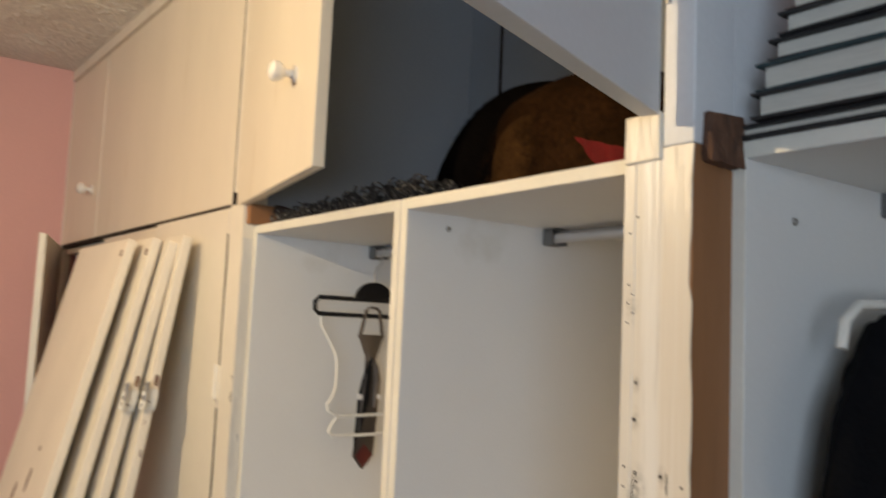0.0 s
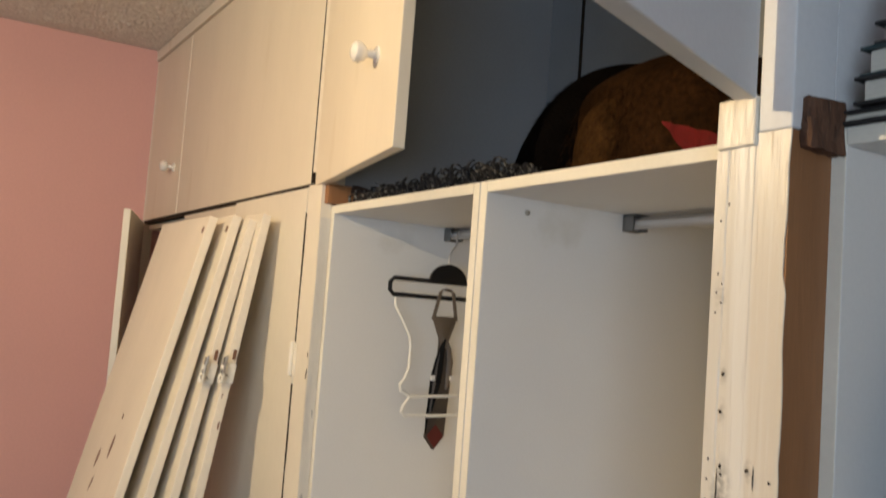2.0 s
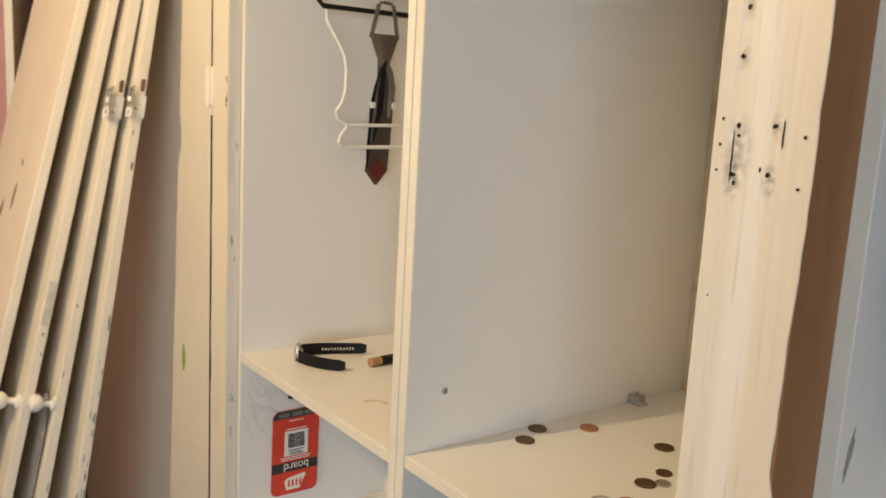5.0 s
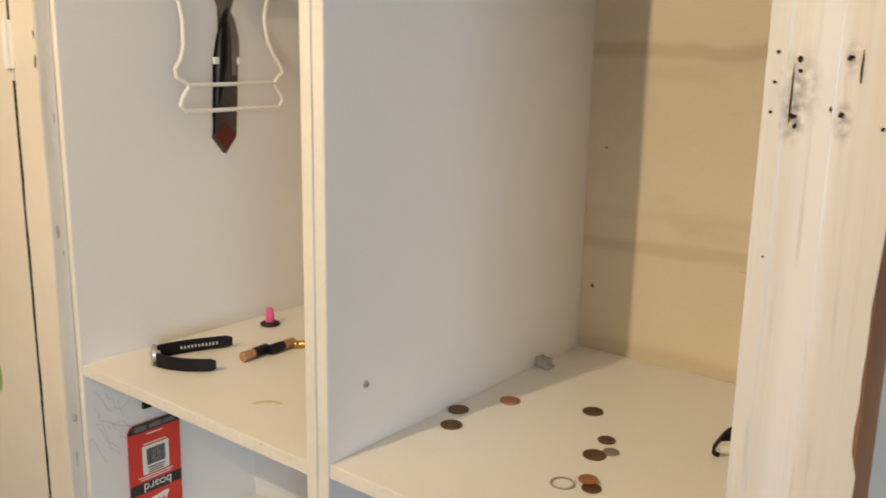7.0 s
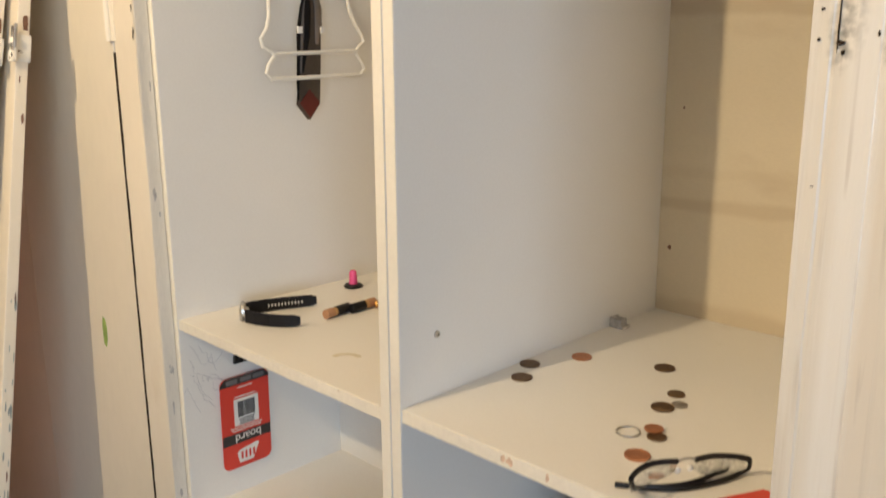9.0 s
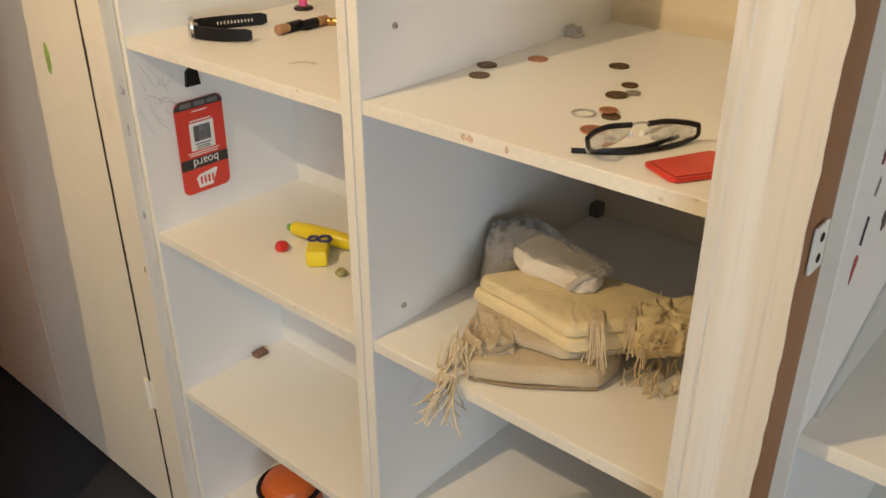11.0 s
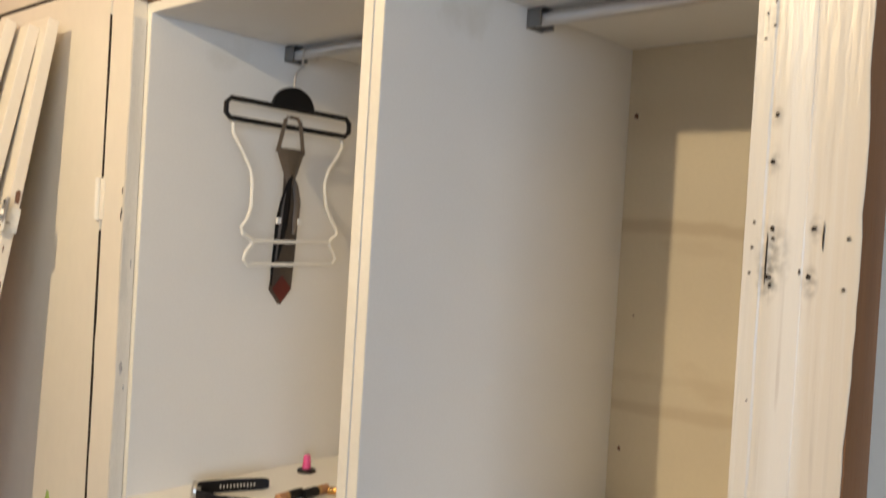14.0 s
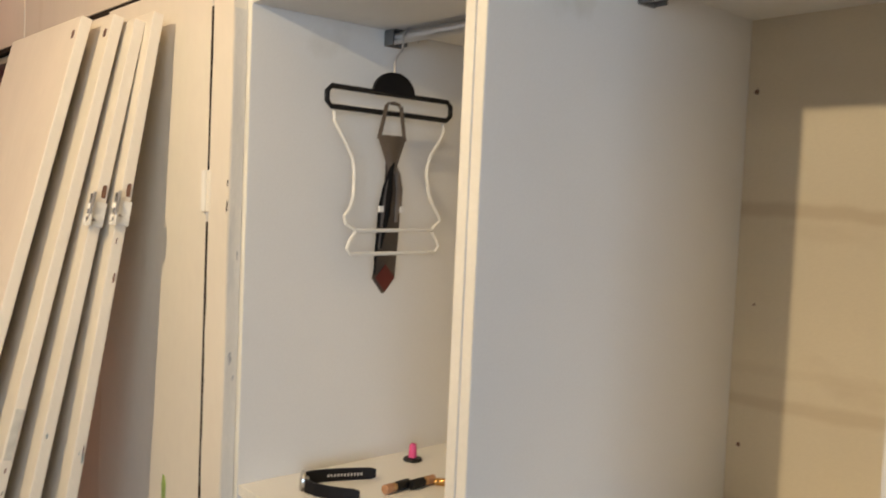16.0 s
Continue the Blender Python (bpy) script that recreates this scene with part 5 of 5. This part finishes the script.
for _dx, _dy, _r in ((-0.250, 0.120, 0.0070), (-0.236, 0.131, 0.0095)):
    _c = [(_dx + _r * math.cos(a), _dy + _r * math.sin(a), ZT + 0.0272) for a in [2 * math.pi * i / 14 for i in range(14)]]
    part("print_mark", tube(_c, 0.0028, 6, True), _ink, toy, "dark blue printed loop")
part("nozzle", lathe([(0, 0), (0.006, 0), (0.0055, 0.006), (0, 0.007)], 12, Matrix.Translation((-0.331, 0.143, ZT + 0.012)) @ Matrix.Rotation(radians(-90), 4, "Y")), mat("green_plastic", (0.12, 0.35, 0.08), 0.4), toy, "green tip")
_b = lathe([(0, 0), (0.010, 0.001), (0.0115, 0.006), (0.009, 0.012), (0.004, 0.015), (0, 0.015)], 9, Matrix.Translation((-0.301, 0.097, ZT)))
solo("red_bead", rough_up(_b, 0.0012, 120), mat("red_plastic", (0.60, 0.03, 0.03), 0.35), "small bright red plastic bead on the shelf", "bead", True)
solo("olive_pebble", rough_up(lathe([(0, 0), (0.008, 0.0005), (0.010, 0.004), (0.006, 0.009), (0, 0.010)], 9, Matrix.Translation((-0.170, 0.103, ZT))), 0.0015, 120), mat("olive_lump", (0.30, 0.28, 0.12), 0.7, tone=0.4, scale=80), "small olive lump on the shelf", "debris", True)
_o = lathe([(0, 0), (0.045, 0.002), (0.062, 0.03), (0.060, 0.07), (0.045, 0.098), (0.02, 0.108), (0, 0.108)], 24, Matrix.Translation((-0.355, 0.10, 0.0605)))
pump = thing("orange_pot", "round orange plastic pot in the bottom compartment", "toy", (-0.355, 0.10, 0.0605))
part("body", _o, mat("orange_plastic", (0.60, 0.13, 0.03), 0.4, tone=0.1, scale=30), pump, smooth=True)
part("rim", tube([(-0.355 + 0.058 * math.cos(a), 0.10 + 0.058 * math.sin(a), 0.141) for a in [2 * math.pi * i / 24 for i in range(24)]], 0.005, 8, True), BLACK_PLASTIC, pump, "black rim", smooth=True)
solo("brown_scrap", rough_up(box(-0.5005, -0.481, 0.150, 0.178, 0.3458, 0.356, 0.003), 0.002, 90), BROWN_SCUFF, "brown scrap against the side panel", "debris")

# ---- coins and small metal on the right shelf ----
ZS = SHELF + 0.0002
BRONZE = mat("tarnished_bronze", (0.15, 0.085, 0.04), 0.42, 0.75, tone=0.2, scale=90, bump=0.3, bump_scale=700)
COPPER_COIN = mat("bright_copper", (0.52, 0.22, 0.11), 0.36, 0.75, tone=0.12, scale=90, bump=0.3, bump_scale=700)
SILVER_COIN = mat("worn_silver", (0.36, 0.33, 0.30), 0.38, 0.8, tone=0.12, scale=90, bump=0.3, bump_scale=700)


def coin(x, y, r, material, label, z=ZS, tilt=0):
    m = Matrix.Translation((x, y, z)) @ Matrix.Rotation(radians(tilt), 4, "Y")
    b = lathe([(0, 0), (r - 0.0003, 0), (r, 0.0003), (r, 0.0017), (r - 0.0003, 0.002), (r - 0.0014, 0.002), (r - 0.0018, 0.0016), (r * 0.5, 0.0017), (0, 0.0016)], 28, m)
    solo("coin", b, material, label, "coin", group="scattered coins")


TWO, ONE = 0.01295, 0.01015
for _x, _y in ((0.0145, 0.209), (0.036, 0.167), (0.145, 0.314), (0.206, 0.207)):
    coin(_x, _y, TWO, BRONZE, "dark tarnished bronze coin lying on the shelf")
coin(0.047, 0.275, TWO, COPPER_COIN, "bright copper coin lying on the shelf")
coin(0.249, 0.088, TWO, COPPER_COIN, "copper coin lying beside the spectacles")
coin(0.198, 0.250, ONE, BRONZE, "small tarnished bronze coin lying on the shelf")
coin(0.2165, 0.2255, 0.009, SILVER_COIN, "small silver coin lying on the shelf")
coin(0.241, 0.137, ONE, BRONZE, "small dark coin under a copper one")
coin(0.231, 0.148, ONE, COPPER_COIN, "small copper coin resting on another coin", ZS + 0.0021, 0)
_c = [(0.213 + 0.0122 * math.cos(a), 0.127 + 0.0122 * math.sin(a), ZS + 0.0011) for a in [2 * math.pi * i / 28 for i in range(28)]]
solo("split_ring", tube(_c, 0.0011, 8, True), STEEL, "thin steel key ring lying on the shelf", "key ring", True)
joint = thing("corner_fitting", "small zinc cabinet corner fitting beside the side panel", "fitting", (0.016, 0.413, ZS))
_f = box(0.002, 0.024, 0.404, 0.423, ZS, ZS + 0.0045, 0.001)
box(0.002, 0.0055, 0.404, 0.423, ZS, ZS + 0.015, 0.001, _f)
for _dy in (0.4065, 0.4125, 0.4185):
    box(0.005, 0.021, _dy - 0.0014, _dy + 0.0014, ZS + 0.003, ZS + 0.0135, 0.0008, _f)
part("body", rough_up(_f, 0.0007, 120), mat("dull_zinc", (0.50, 0.48, 0.46), 0.42, 0.35, tone=0.25, scale=90), joint)
for _dy in (0.4095, 0.4155):
    part("socket", lathe([(0, 0.0006), (0.0022, 0.0006), (0.0028, 0)], 12, Matrix.Translation((0.013, _dy, ZS + 0.0045))), DARK_HOLE, joint, "dark screw socket")
# clip standing behind the post
clip = thing("hair_clip", "black and cream plastic hair clip on the shelf", "hair clip", (0.318, 0.298, ZS))
_cu, _cf = Vector((0.787, 0.617, 0)), Vector((-0.617, 0.787, 0))


def cp(u, f, z):
    return Vector((0.3135, 0.2955, ZS)) + _cu * u + _cf * f + Vector((0, 0, z))


part("bow", tube(smooth_line([cp(-0.001, 0, 0.0018), cp(-0.0062, 0, 0.0050), cp(-0.0058, 0.001, 0.0120), cp(-0.001, 0.002, 0.0190), cp(0.007, 0.003, 0.0285), cp(0.014, 0.003, 0.0330)]), 0.0018, 8, flat=1.6), BLACK_PLASTIC, clip, "black curved bow", smooth=True)
_fin = bmesh.new()
_v = [_fin.verts.new(cp(*q)) for q in ((0.0005, 0.001, 0.0180), (0.024, 0.004, 0.0170), (0.024, 0.004, 0.0330), (0.012, 0.003, 0.0325))]
_fin.faces.new(_v)
bmesh.ops.solidify(_fin, geom=_fin.faces[:], thickness=0.003)
part("grip", _fin, BLACK_PLASTIC, clip, "black tapered grip")
part("body", tube([cp(0.000, 0.004, 0.0065), cp(0.010, 0.005, 0.0070), cp(0.024, 0.006, 0.0065)], [0.0052, 0.0062, 0.0052], 12), WHITE_PLASTIC, clip, "cream plastic body", smooth=True)

# ---- spectacles and red wallet ----
LENS = mat("clear_lens", (0.9, 0.92, 0.92), 0.03, trans=1.0, tone=0.0)
specs = thing("spectacles", "folded spectacles with black half rims on the shelf", "spectacles", (0.31, 0.08, ZS))
_brow1 = [(0.2971, 0.0000, ZS + 0.0275), (0.2955, 0.0138, ZS + 0.0295), (0.2984, 0.0340, ZS + 0.0300), (0.3115, 0.0535, ZS + 0.0295)]
_brow2 = [(0.3210, 0.0685, ZS + 0.0290), (0.3280, 0.0890, ZS + 0.0275), (0.3395, 0.1095, ZS + 0.0235), (0.3476, 0.1208, ZS + 0.0195)]
for _b in (_brow1, _brow2):
    part("rim", tube(smooth_line(_b), 0.0023, 8, flat=1.25), BLACK_PLASTIC, specs, "black half rim", smooth=True)
    _hang = [Vector(q) for q in smooth_line(_b, 2)]
    _low = [Vector((p.x - 0.0035, p.y + 0.003, p.z - 0.0235 * math.sin(math.pi * (0.07 + 0.86 * k / (len(_hang) - 1))) ** 0.45)) for k, p in enumerate(_hang)]
    _bm = bmesh.new()
    _va, _vb = [_bm.verts.new(p - Vector((0, 0, 0.001))) for p in _hang], [_bm.verts.new(p) for p in _low]
    for k in range(len(_va) - 1):
        _bm.faces.new((_va[k], _va[k + 1], _vb[k + 1], _vb[k]))
    bmesh.ops.solidify(_bm, geom=_bm.faces[:], thickness=0.0012)
    part("lens", _bm, LENS, specs, "clear lens", smooth=True).visible_shadow = False
part("bridge", tube(smooth_line([(0.3115, 0.0535, ZS + 0.0295), (0.3145, 0.0585, ZS + 0.0310), (0.3180, 0.0640, ZS + 0.0310), (0.3210, 0.0685, ZS + 0.0290)]), 0.0011, 6), STEEL, specs, "thin metal bridge", smooth=True)
for _x, _y in ((0.3115, 0.0580), (0.3180, 0.0690)):
    part("nose_pad", lathe([(0, 0), (0.0028, 0.0006), (0.0032, 0.0030), (0.002, 0.0060), (0, 0.0066)], 10, Matrix.Translation((_x - 0.004, _y + 0.003, ZS + 0.014))), WHITE_PLASTIC, specs, "clear nose pad", smooth=True)
part("temple", tube(smooth_line([(0.2971, 0.0000, ZS + 0.0265), (0.2930, 0.0100, ZS + 0.0150), (0.2860, 0.0270, ZS + 0.0058), (0.3014, 0.0413, ZS + 0.0050), (0.3167, 0.0642, ZS + 0.0050), (0.3240, 0.0900, ZS + 0.0050), (0.3240, 0.1086, ZS + 0.0052), (0.3195, 0.1240, ZS + 0.0055)]), 0.0023, 8, flat=1.2), BLACK_PLASTIC, specs, "folded black temple", smooth=True)
part("temple", tube(smooth_line([(0.3476, 0.1208, ZS + 0.0190), (0.3455, 0.1265, ZS + 0.0110), (0.3425, 0.1275, ZS + 0.0050), (0.3375, 0.1060, ZS + 0.0027), (0.3292, 0.0826, ZS + 0.0027), (0.3145, 0.0560, ZS + 0.0027), (0.2940, 0.0374, ZS + 0.0027), (0.2675, 0.0214, ZS + 0.0027)]), 0.0023, 8, flat=1.2), BLACK_PLASTIC, specs, "folded black temple", smooth=True)
wallet = thing("red_wallet", "red plastic card wallet at the shelf edge", "wallet", (0.372, 0.05, ZS))
_w = plate([(0.3365, 0.039), (0.340, 0.034), (0.372, 0.017), (0.380, 0.018), (0.419, 0.078), (0.417, 0.084), (0.376, 0.106), (0.369, 0.105)], 0.0042, Matrix.Translation((0, 0, ZS)))
bmesh.ops.bevel(_w, geom=_w.edges[:], offset=0.0012, segments=2, affect="EDGES")
part("cover", _w, mat("red_vinyl", (0.62, 0.05, 0.035), 0.38, tone=0.08, scale=25, bump=0.15), wallet)
part("seam", tube([(0.343, 0.038, ZS + 0.0043), (0.376, 0.022, ZS + 0.0043), (0.413, 0.077, ZS + 0.0043)], 0.0007, 6), mat("dark_red_stitch", (0.30, 0.02, 0.02), 0.7), wallet, "darker stitched seam")
for _x, _w, _s in ((0.158, 0.009, 3), (0.149, 0.005, 5), (0.205, 0.004, 6)):
    part("edge_stain", plate(oval(_w / 2, 0.004, 10, 0.35, _s), 0.0005, Matrix.Translation((_x, 0.002, SHELF - 0.007)) @ FRONT), mat("rusty_stain", (0.62, 0.45, 0.33), 0.7, tone=0.3, scale=80), unit_r, "rusty brown stain")

# ---- bundle of cloths on the lower shelf ----
ZB = 0.672 + 0.0005


def soft(outline, z0, h, seed, lump=0.004, round_off=0.012):
    """A soft folded slab over a plan outline, with creases."""
    n = len(outline)
    pts = []
    for k in range(n):
        p0, p1, p2, p3 = (Vector(outline[(k + q) % n]) for q in (-1, 0, 1, 2))
        for t in (0.0, 0.2, 0.4, 0.6, 0.8):
            pts.append(p1.lerp(p2, t) + 0.10 * t * (1 - t) * ((p1 - p0) - (p3 - p2)))
    cx, cy = sum(p.x for p in pts) / len(pts), sum(p.y for p in pts) / len(pts)
    bm = bmesh.new()
    rows = []
    for inset, lv in ((0.006, 0.0), (0.0, 0.25), (0.001, 0.55), (0.003, 0.8), (0.009, 0.97), (0.022, 1.02), (0.045, 1.04)):
        ring = []
        for p in pts:
            d = Vector((p.x - cx, p.y - cy))
            s = max(0.05, 1 - inset / max(0.02, d.length))
            ring.append(bm.verts.new((cx + d.x * s, cy + d.y * s, z0 + h * lv)))
        rows.append(ring)
    for a, b in zip(rows, rows[1:]):
        for k in range(len(pts)):
            j = (k + 1) % len(pts)
            bm.faces.new((a[k], a[j], b[j], b[k]))
    bm.faces.new(rows[0][::-1])
    top = bm.verts.new((cx, cy, z0 + h * 1.05))
    for k in range(len(pts)):
        bm.faces.new((rows[-1][k], rows[-1][(k + 1) % len(pts)], top))
    bmesh.ops.subdivide_edges(bm, edges=list(dict.fromkeys(e for f in bm.faces if len(f.verts) < 5 for e in f.edges)), cuts=2, use_grid_fill=True)
    for v in bm.verts:
        q = Vector(((v.co.x + v.co.y) * 22 + seed, (v.co.y - v.co.x) * 9, v.co.z * 60))
        k1 = noise.noise(q)
        k2 = 1 - 2 * abs(noise.noise(q * 1.9 + Vector((3, 8, 1))))
        k3 = noise.noise(q * 5)
        up = max(0.0, min(1.0, (v.co.z - z0) / (0.4 * h)))
        v.co.z = max(z0, v.co.z + lump * (0.8 * k1 + 0.9 * k2 + 0.3 * k3) * up)
        v.co.x += lump * (0.8 * k2 + 0.5 * k3)
        v.co.y += lump * (0.8 * k1 - 0.6 * k2)
    return bm


BEIGE = mat("beige_cotton", (0.47, 0.385, 0.265), 0.9, tone=0.1, scale=14, grain=0.05, grain_scale=350, bump=0.25, bump_scale=35)
YELLOW_CLOTH = mat("pale_yellow_cotton", (0.66, 0.545, 0.325), 0.88, tone=0.08, scale=20, grain=0.04, grain_scale=350, bump=0.25, bump_scale=35)
CREAM_CLOTH = mat("cream_fringe_cotton", (0.60, 0.50, 0.34), 0.9, tone=0.15, scale=40, grain=0.1)
POLY = mat("clear_plastic_bag", (0.84, 0.82, 0.80), 0.12, tone=0.0, trans=0.8, bump=0.7, bump_scale=30)


def fringe(starts, length, seed, r=0.0010):
    rnd = random.Random(seed)
    bm = bmesh.new()
    for p in starts:
        p = Vector(p)
        v = Vector((rnd.uniform(-.25, .25), rnd.uniform(-.5, 0.0), -1))
        pts = []
        for i in range(9):
            pts.append(p.copy())
            v += Vector((rnd.uniform(-.35, .35), rnd.uniform(-.3, .3), rnd.uniform(-.2, .2)))
            p = p + v.normalized() * length * rnd.uniform(0.08, 0.14)
        tube(pts, r, 4, bm=bm)
    return bm


lower = thing("folded_cloth", "beige cotton cloth bag folded flat with loose fringe", "cloth", (0.22, 0.10, ZB))
part("body", soft([(0.088, 0.082), (0.112, 0.044), (0.146, 0.017), (0.196, 0.040), (0.238, 0.070), (0.278, 0.101), (0.278, 0.150), (0.250, 0.190), (0.130, 0.165)], ZB, 0.027, 3, 0.0014), BEIGE, lower, smooth=True)
part("hem", tube(smooth_line([(0.146, 0.0165, ZB + 0.0030), (0.196, 0.0390, ZB + 0.0030), (0.238, 0.0690, ZB + 0.0030), (0.2775, 0.1000, ZB + 0.0030)], 3), 0.0021, 6), mat("brown_hem", (0.25, 0.18, 0.11), 0.9, tone=0.2, scale=60), lower, "darker stitched hem", smooth=True)
part("flap", soft([(0.092, 0.100), (0.108, 0.052), (0.150, 0.034), (0.176, 0.066), (0.140, 0.120)], ZB + 0.018, 0.024, 8, 0.006), BEIGE, lower, "rumpled end", smooth=True)
_rnd = random.Random(5)
part("fringe", fringe([(0.118 + _rnd.uniform(-0.014, 0.030), 0.045 + _rnd.uniform(-0.03, 0.045), ZB + 0.030 + _rnd.uniform(0, 0.016)) for _ in range(70)], 0.050, 9, 0.0013), CREAM_CLOTH, lower, "tangled cream fringe", kind="stuff")
part("fringe", fringe([(0.138 + _rnd.uniform(-0.012, 0.012), -0.006, ZB + 0.014) for _ in range(26)], 0.075, 19, 0.0011), CREAM_CLOTH, lower, "fringe hanging over the shelf edge", kind="stuff")
part("fringe", fringe([(0.300 + _rnd.uniform(-0.01, 0.05), 0.150 + _rnd.uniform(-0.02, 0.05), ZB + 0.018 + _rnd.uniform(-0.01, 0.008)) for _ in range(40)], 0.030, 39, 0.0011), CREAM_CLOTH, lower, "loose fringe at the far end", kind="stuff")
middle = thing("folded_cloth", "pale yellow cotton cloth folded in a thick pile", "cloth", (0.21, 0.16, ZB + 0.028))
part("under_fold", soft([(0.082, 0.118), (0.112, 0.078), (0.232, 0.090), (0.302, 0.180), (0.270, 0.225), (0.150, 0.215)], ZB + 0.027, 0.016, 61, 0.004), BEIGE, middle, "rumpled beige underside", smooth=True)
part("fold", soft([(0.074, 0.122), (0.084, 0.108), (0.160, 0.100), (0.236, 0.088), (0.250, 0.096), (0.290, 0.145), (0.328, 0.198), (0.316, 0.240), (0.210, 0.236), (0.118, 0.190)], ZB + 0.041, 0.021, 14, 0.0011), YELLOW_CLOTH, middle, "flat fold of cotton", smooth=True)
part("fold", soft([(0.080, 0.126), (0.092, 0.112), (0.165, 0.102), (0.232, 0.090), (0.246, 0.098), (0.284, 0.146), (0.316, 0.196), (0.304, 0.234), (0.205, 0.230), (0.122, 0.190)], ZB + 0.061, 0.017, 29, 0.0012), YELLOW_CLOTH, middle, "flat fold of cotton", smooth=True)
part("gathered_end", soft([(0.272, 0.160), (0.300, 0.138), (0.338, 0.178), (0.352, 0.225), (0.318, 0.252), (0.275, 0.220)], ZB + 0.036, 0.044, 17, 0.006), YELLOW_CLOTH, middle, "gathered end", smooth=True)


def tassel(x, y, z, drop, count, seed):
    """Strands lying over the cloth's edge and hanging down its front."""
    rnd = random.Random(seed)
    bm = bmesh.new()
    for _ in range(count):
        u, w = rnd.uniform(-0.014, 0.014), rnd.uniform(0.7, 1.15)
        line = [(x - 0.016 + u * 0.4, y + 0.026 + u * 0.3, z + 0.003), (x - 0.006 + u * 0.6, y + 0.012, z + 0.003), (x + u * 0.8, y - 0.002, z - 0.001), (x + 0.004 + u, y - 0.007, z - drop * 0.45 * w), (x + 0.005 + u * 1.3 + rnd.uniform(-.003, .003), y - 0.008 + rnd.uniform(-.003, .002), z - drop * w)]
        tube(smooth_line(line, 3), 0.0011, 4, bm=bm)
    return bm


for _x, _y, _s in ((0.262, 0.112, 3), (0.292, 0.148, 4)):
    part("tassel", tassel(_x, _y, ZB + 0.080, 0.048, 20, _s), CREAM_CLOTH, middle, "hanging cream tassel", kind="stuff")
part("fringe", fringe([(0.275 + 0.06 * _rnd.random(), 0.150 + 0.08 * _rnd.random(), ZB + 0.080 + _rnd.uniform(-0.006, 0.006)) for _ in range(34)], 0.040, 29), CREAM_CLOTH, middle, "knotted cream fringe", kind="stuff")
upper = thing("wrapped_parcel", "white cloth parcel wrapped in clear plastic", "parcel", (0.12, 0.22, ZB))
part("cloth", soft([(0.086, 0.182), (0.118, 0.158), (0.160, 0.158), (0.204, 0.158), (0.220, 0.178), (0.212, 0.206), (0.150, 0.226), (0.095, 0.232)], ZB + 0.076, 0.024, 23, 0.0024), mat("off_white_cotton", (0.68, 0.61, 0.50), 0.85, tone=0.08, scale=20, bump=0.3), upper, smooth=True)
part("fold", tube(smooth_line([(0.196, 0.150, ZB + 0.086), (0.203, 0.160, ZB + 0.096), (0.212, 0.180, ZB + 0.100), (0.216, 0.205, ZB + 0.096)], 3), 0.0045, 8), mat("grey_cotton_fold", (0.50, 0.44, 0.36), 0.9, tone=0.1, scale=40), upper, "tucked cloth end", smooth=True)
part("wrapper", soft([(0.004, 0.232), (0.030, 0.190), (0.075, 0.172), (0.108, 0.200), (0.098, 0.262), (0.030, 0.290)], ZB + 0.001, 0.090, 31, 0.007), POLY, upper, "crumpled clear plastic wrapper", smooth=True)
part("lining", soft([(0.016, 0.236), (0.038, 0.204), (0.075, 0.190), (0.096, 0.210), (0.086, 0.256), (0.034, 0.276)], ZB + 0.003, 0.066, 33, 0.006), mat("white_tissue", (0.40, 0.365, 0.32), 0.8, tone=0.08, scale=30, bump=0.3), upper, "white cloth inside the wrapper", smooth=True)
part("plastic_flap", soft([(0.060, 0.205), (0.090, 0.178), (0.150, 0.166), (0.218, 0.176), (0.222, 0.212), (0.140, 0.238), (0.066, 0.262)], ZB + 0.099, 0.005, 37, 0.004), POLY, upper, "loose plastic flap", smooth=True)
solo("small_bracket", box(0.004, 0.022, 0.508, 0.529, 0.6725, 0.695, 0.002), DARK_STEEL, "small metal shelf bracket at the back", "bracket")

# ---- board leaning behind the low shelf, and rod on the pink wall ----
solo("hardboard_offcut", plate([(0.045, 0.7983), (0.50, 0.7983), (0.50, 1.02), (0.05, 0.80)], 0.003, Matrix.Translation((0.5285, 0, 0)) @ Matrix.Rotation(radians(90), 4, "Z") @ Matrix.Rotation(radians(90), 4, "X")), mat("grey_hardboard", (0.55, 0.55, 0.52), 0.6, tone=0.05, scale=4), "grey board offcut against the side panel", "board")
_hook = thing("wall_rail", "thin black metal rail on the pink wall", "wall rail", (WEST, -0.60, 1.72))
part("bar", tube([(WEST + 0.055, -0.95, 1.721), (WEST + 0.055, -0.50, 1.721)], 0.006, 10), BLACK_PLASTIC, _hook, smooth=True)
for _y in (-0.93, -0.62):
    part("bracket", box(WEST, WEST + 0.055, _y - 0.006, _y + 0.006, 1.714, 1.728, 0.001), BLACK_PLASTIC, _hook)
# unseen cloth, added only to throw a shadow on the pink wall
_tw = bmesh.new()
bmesh.ops.create_grid(_tw, x_segments=10, y_segments=14, size=0.5)
for _v in _tw.verts:
    _u, _w = _v.co.x + 0.5, _v.co.y + 0.5
    _v.co = Vector((WEST + 0.066 + 0.006 * math.sin(_u * 14), -0.92 + 0.345 * _u, 1.70 - 0.62 * _w))
bmesh.ops.solidify(_tw, geom=_tw.faces[:], thickness=0.004)
box(WEST + 0.062, WEST + 0.071, -0.92, -0.575, 1.695, 1.729, 0.001, _tw)
solo("hanging_towel", _tw, mat("dusty_pink_cloth", (0.42, 0.24, 0.22), 0.95, tone=0.1, scale=20, grain=0.15, bump=0.5), "unseen pink cloth added to cast the shadow on the pink wall", "towel", True)
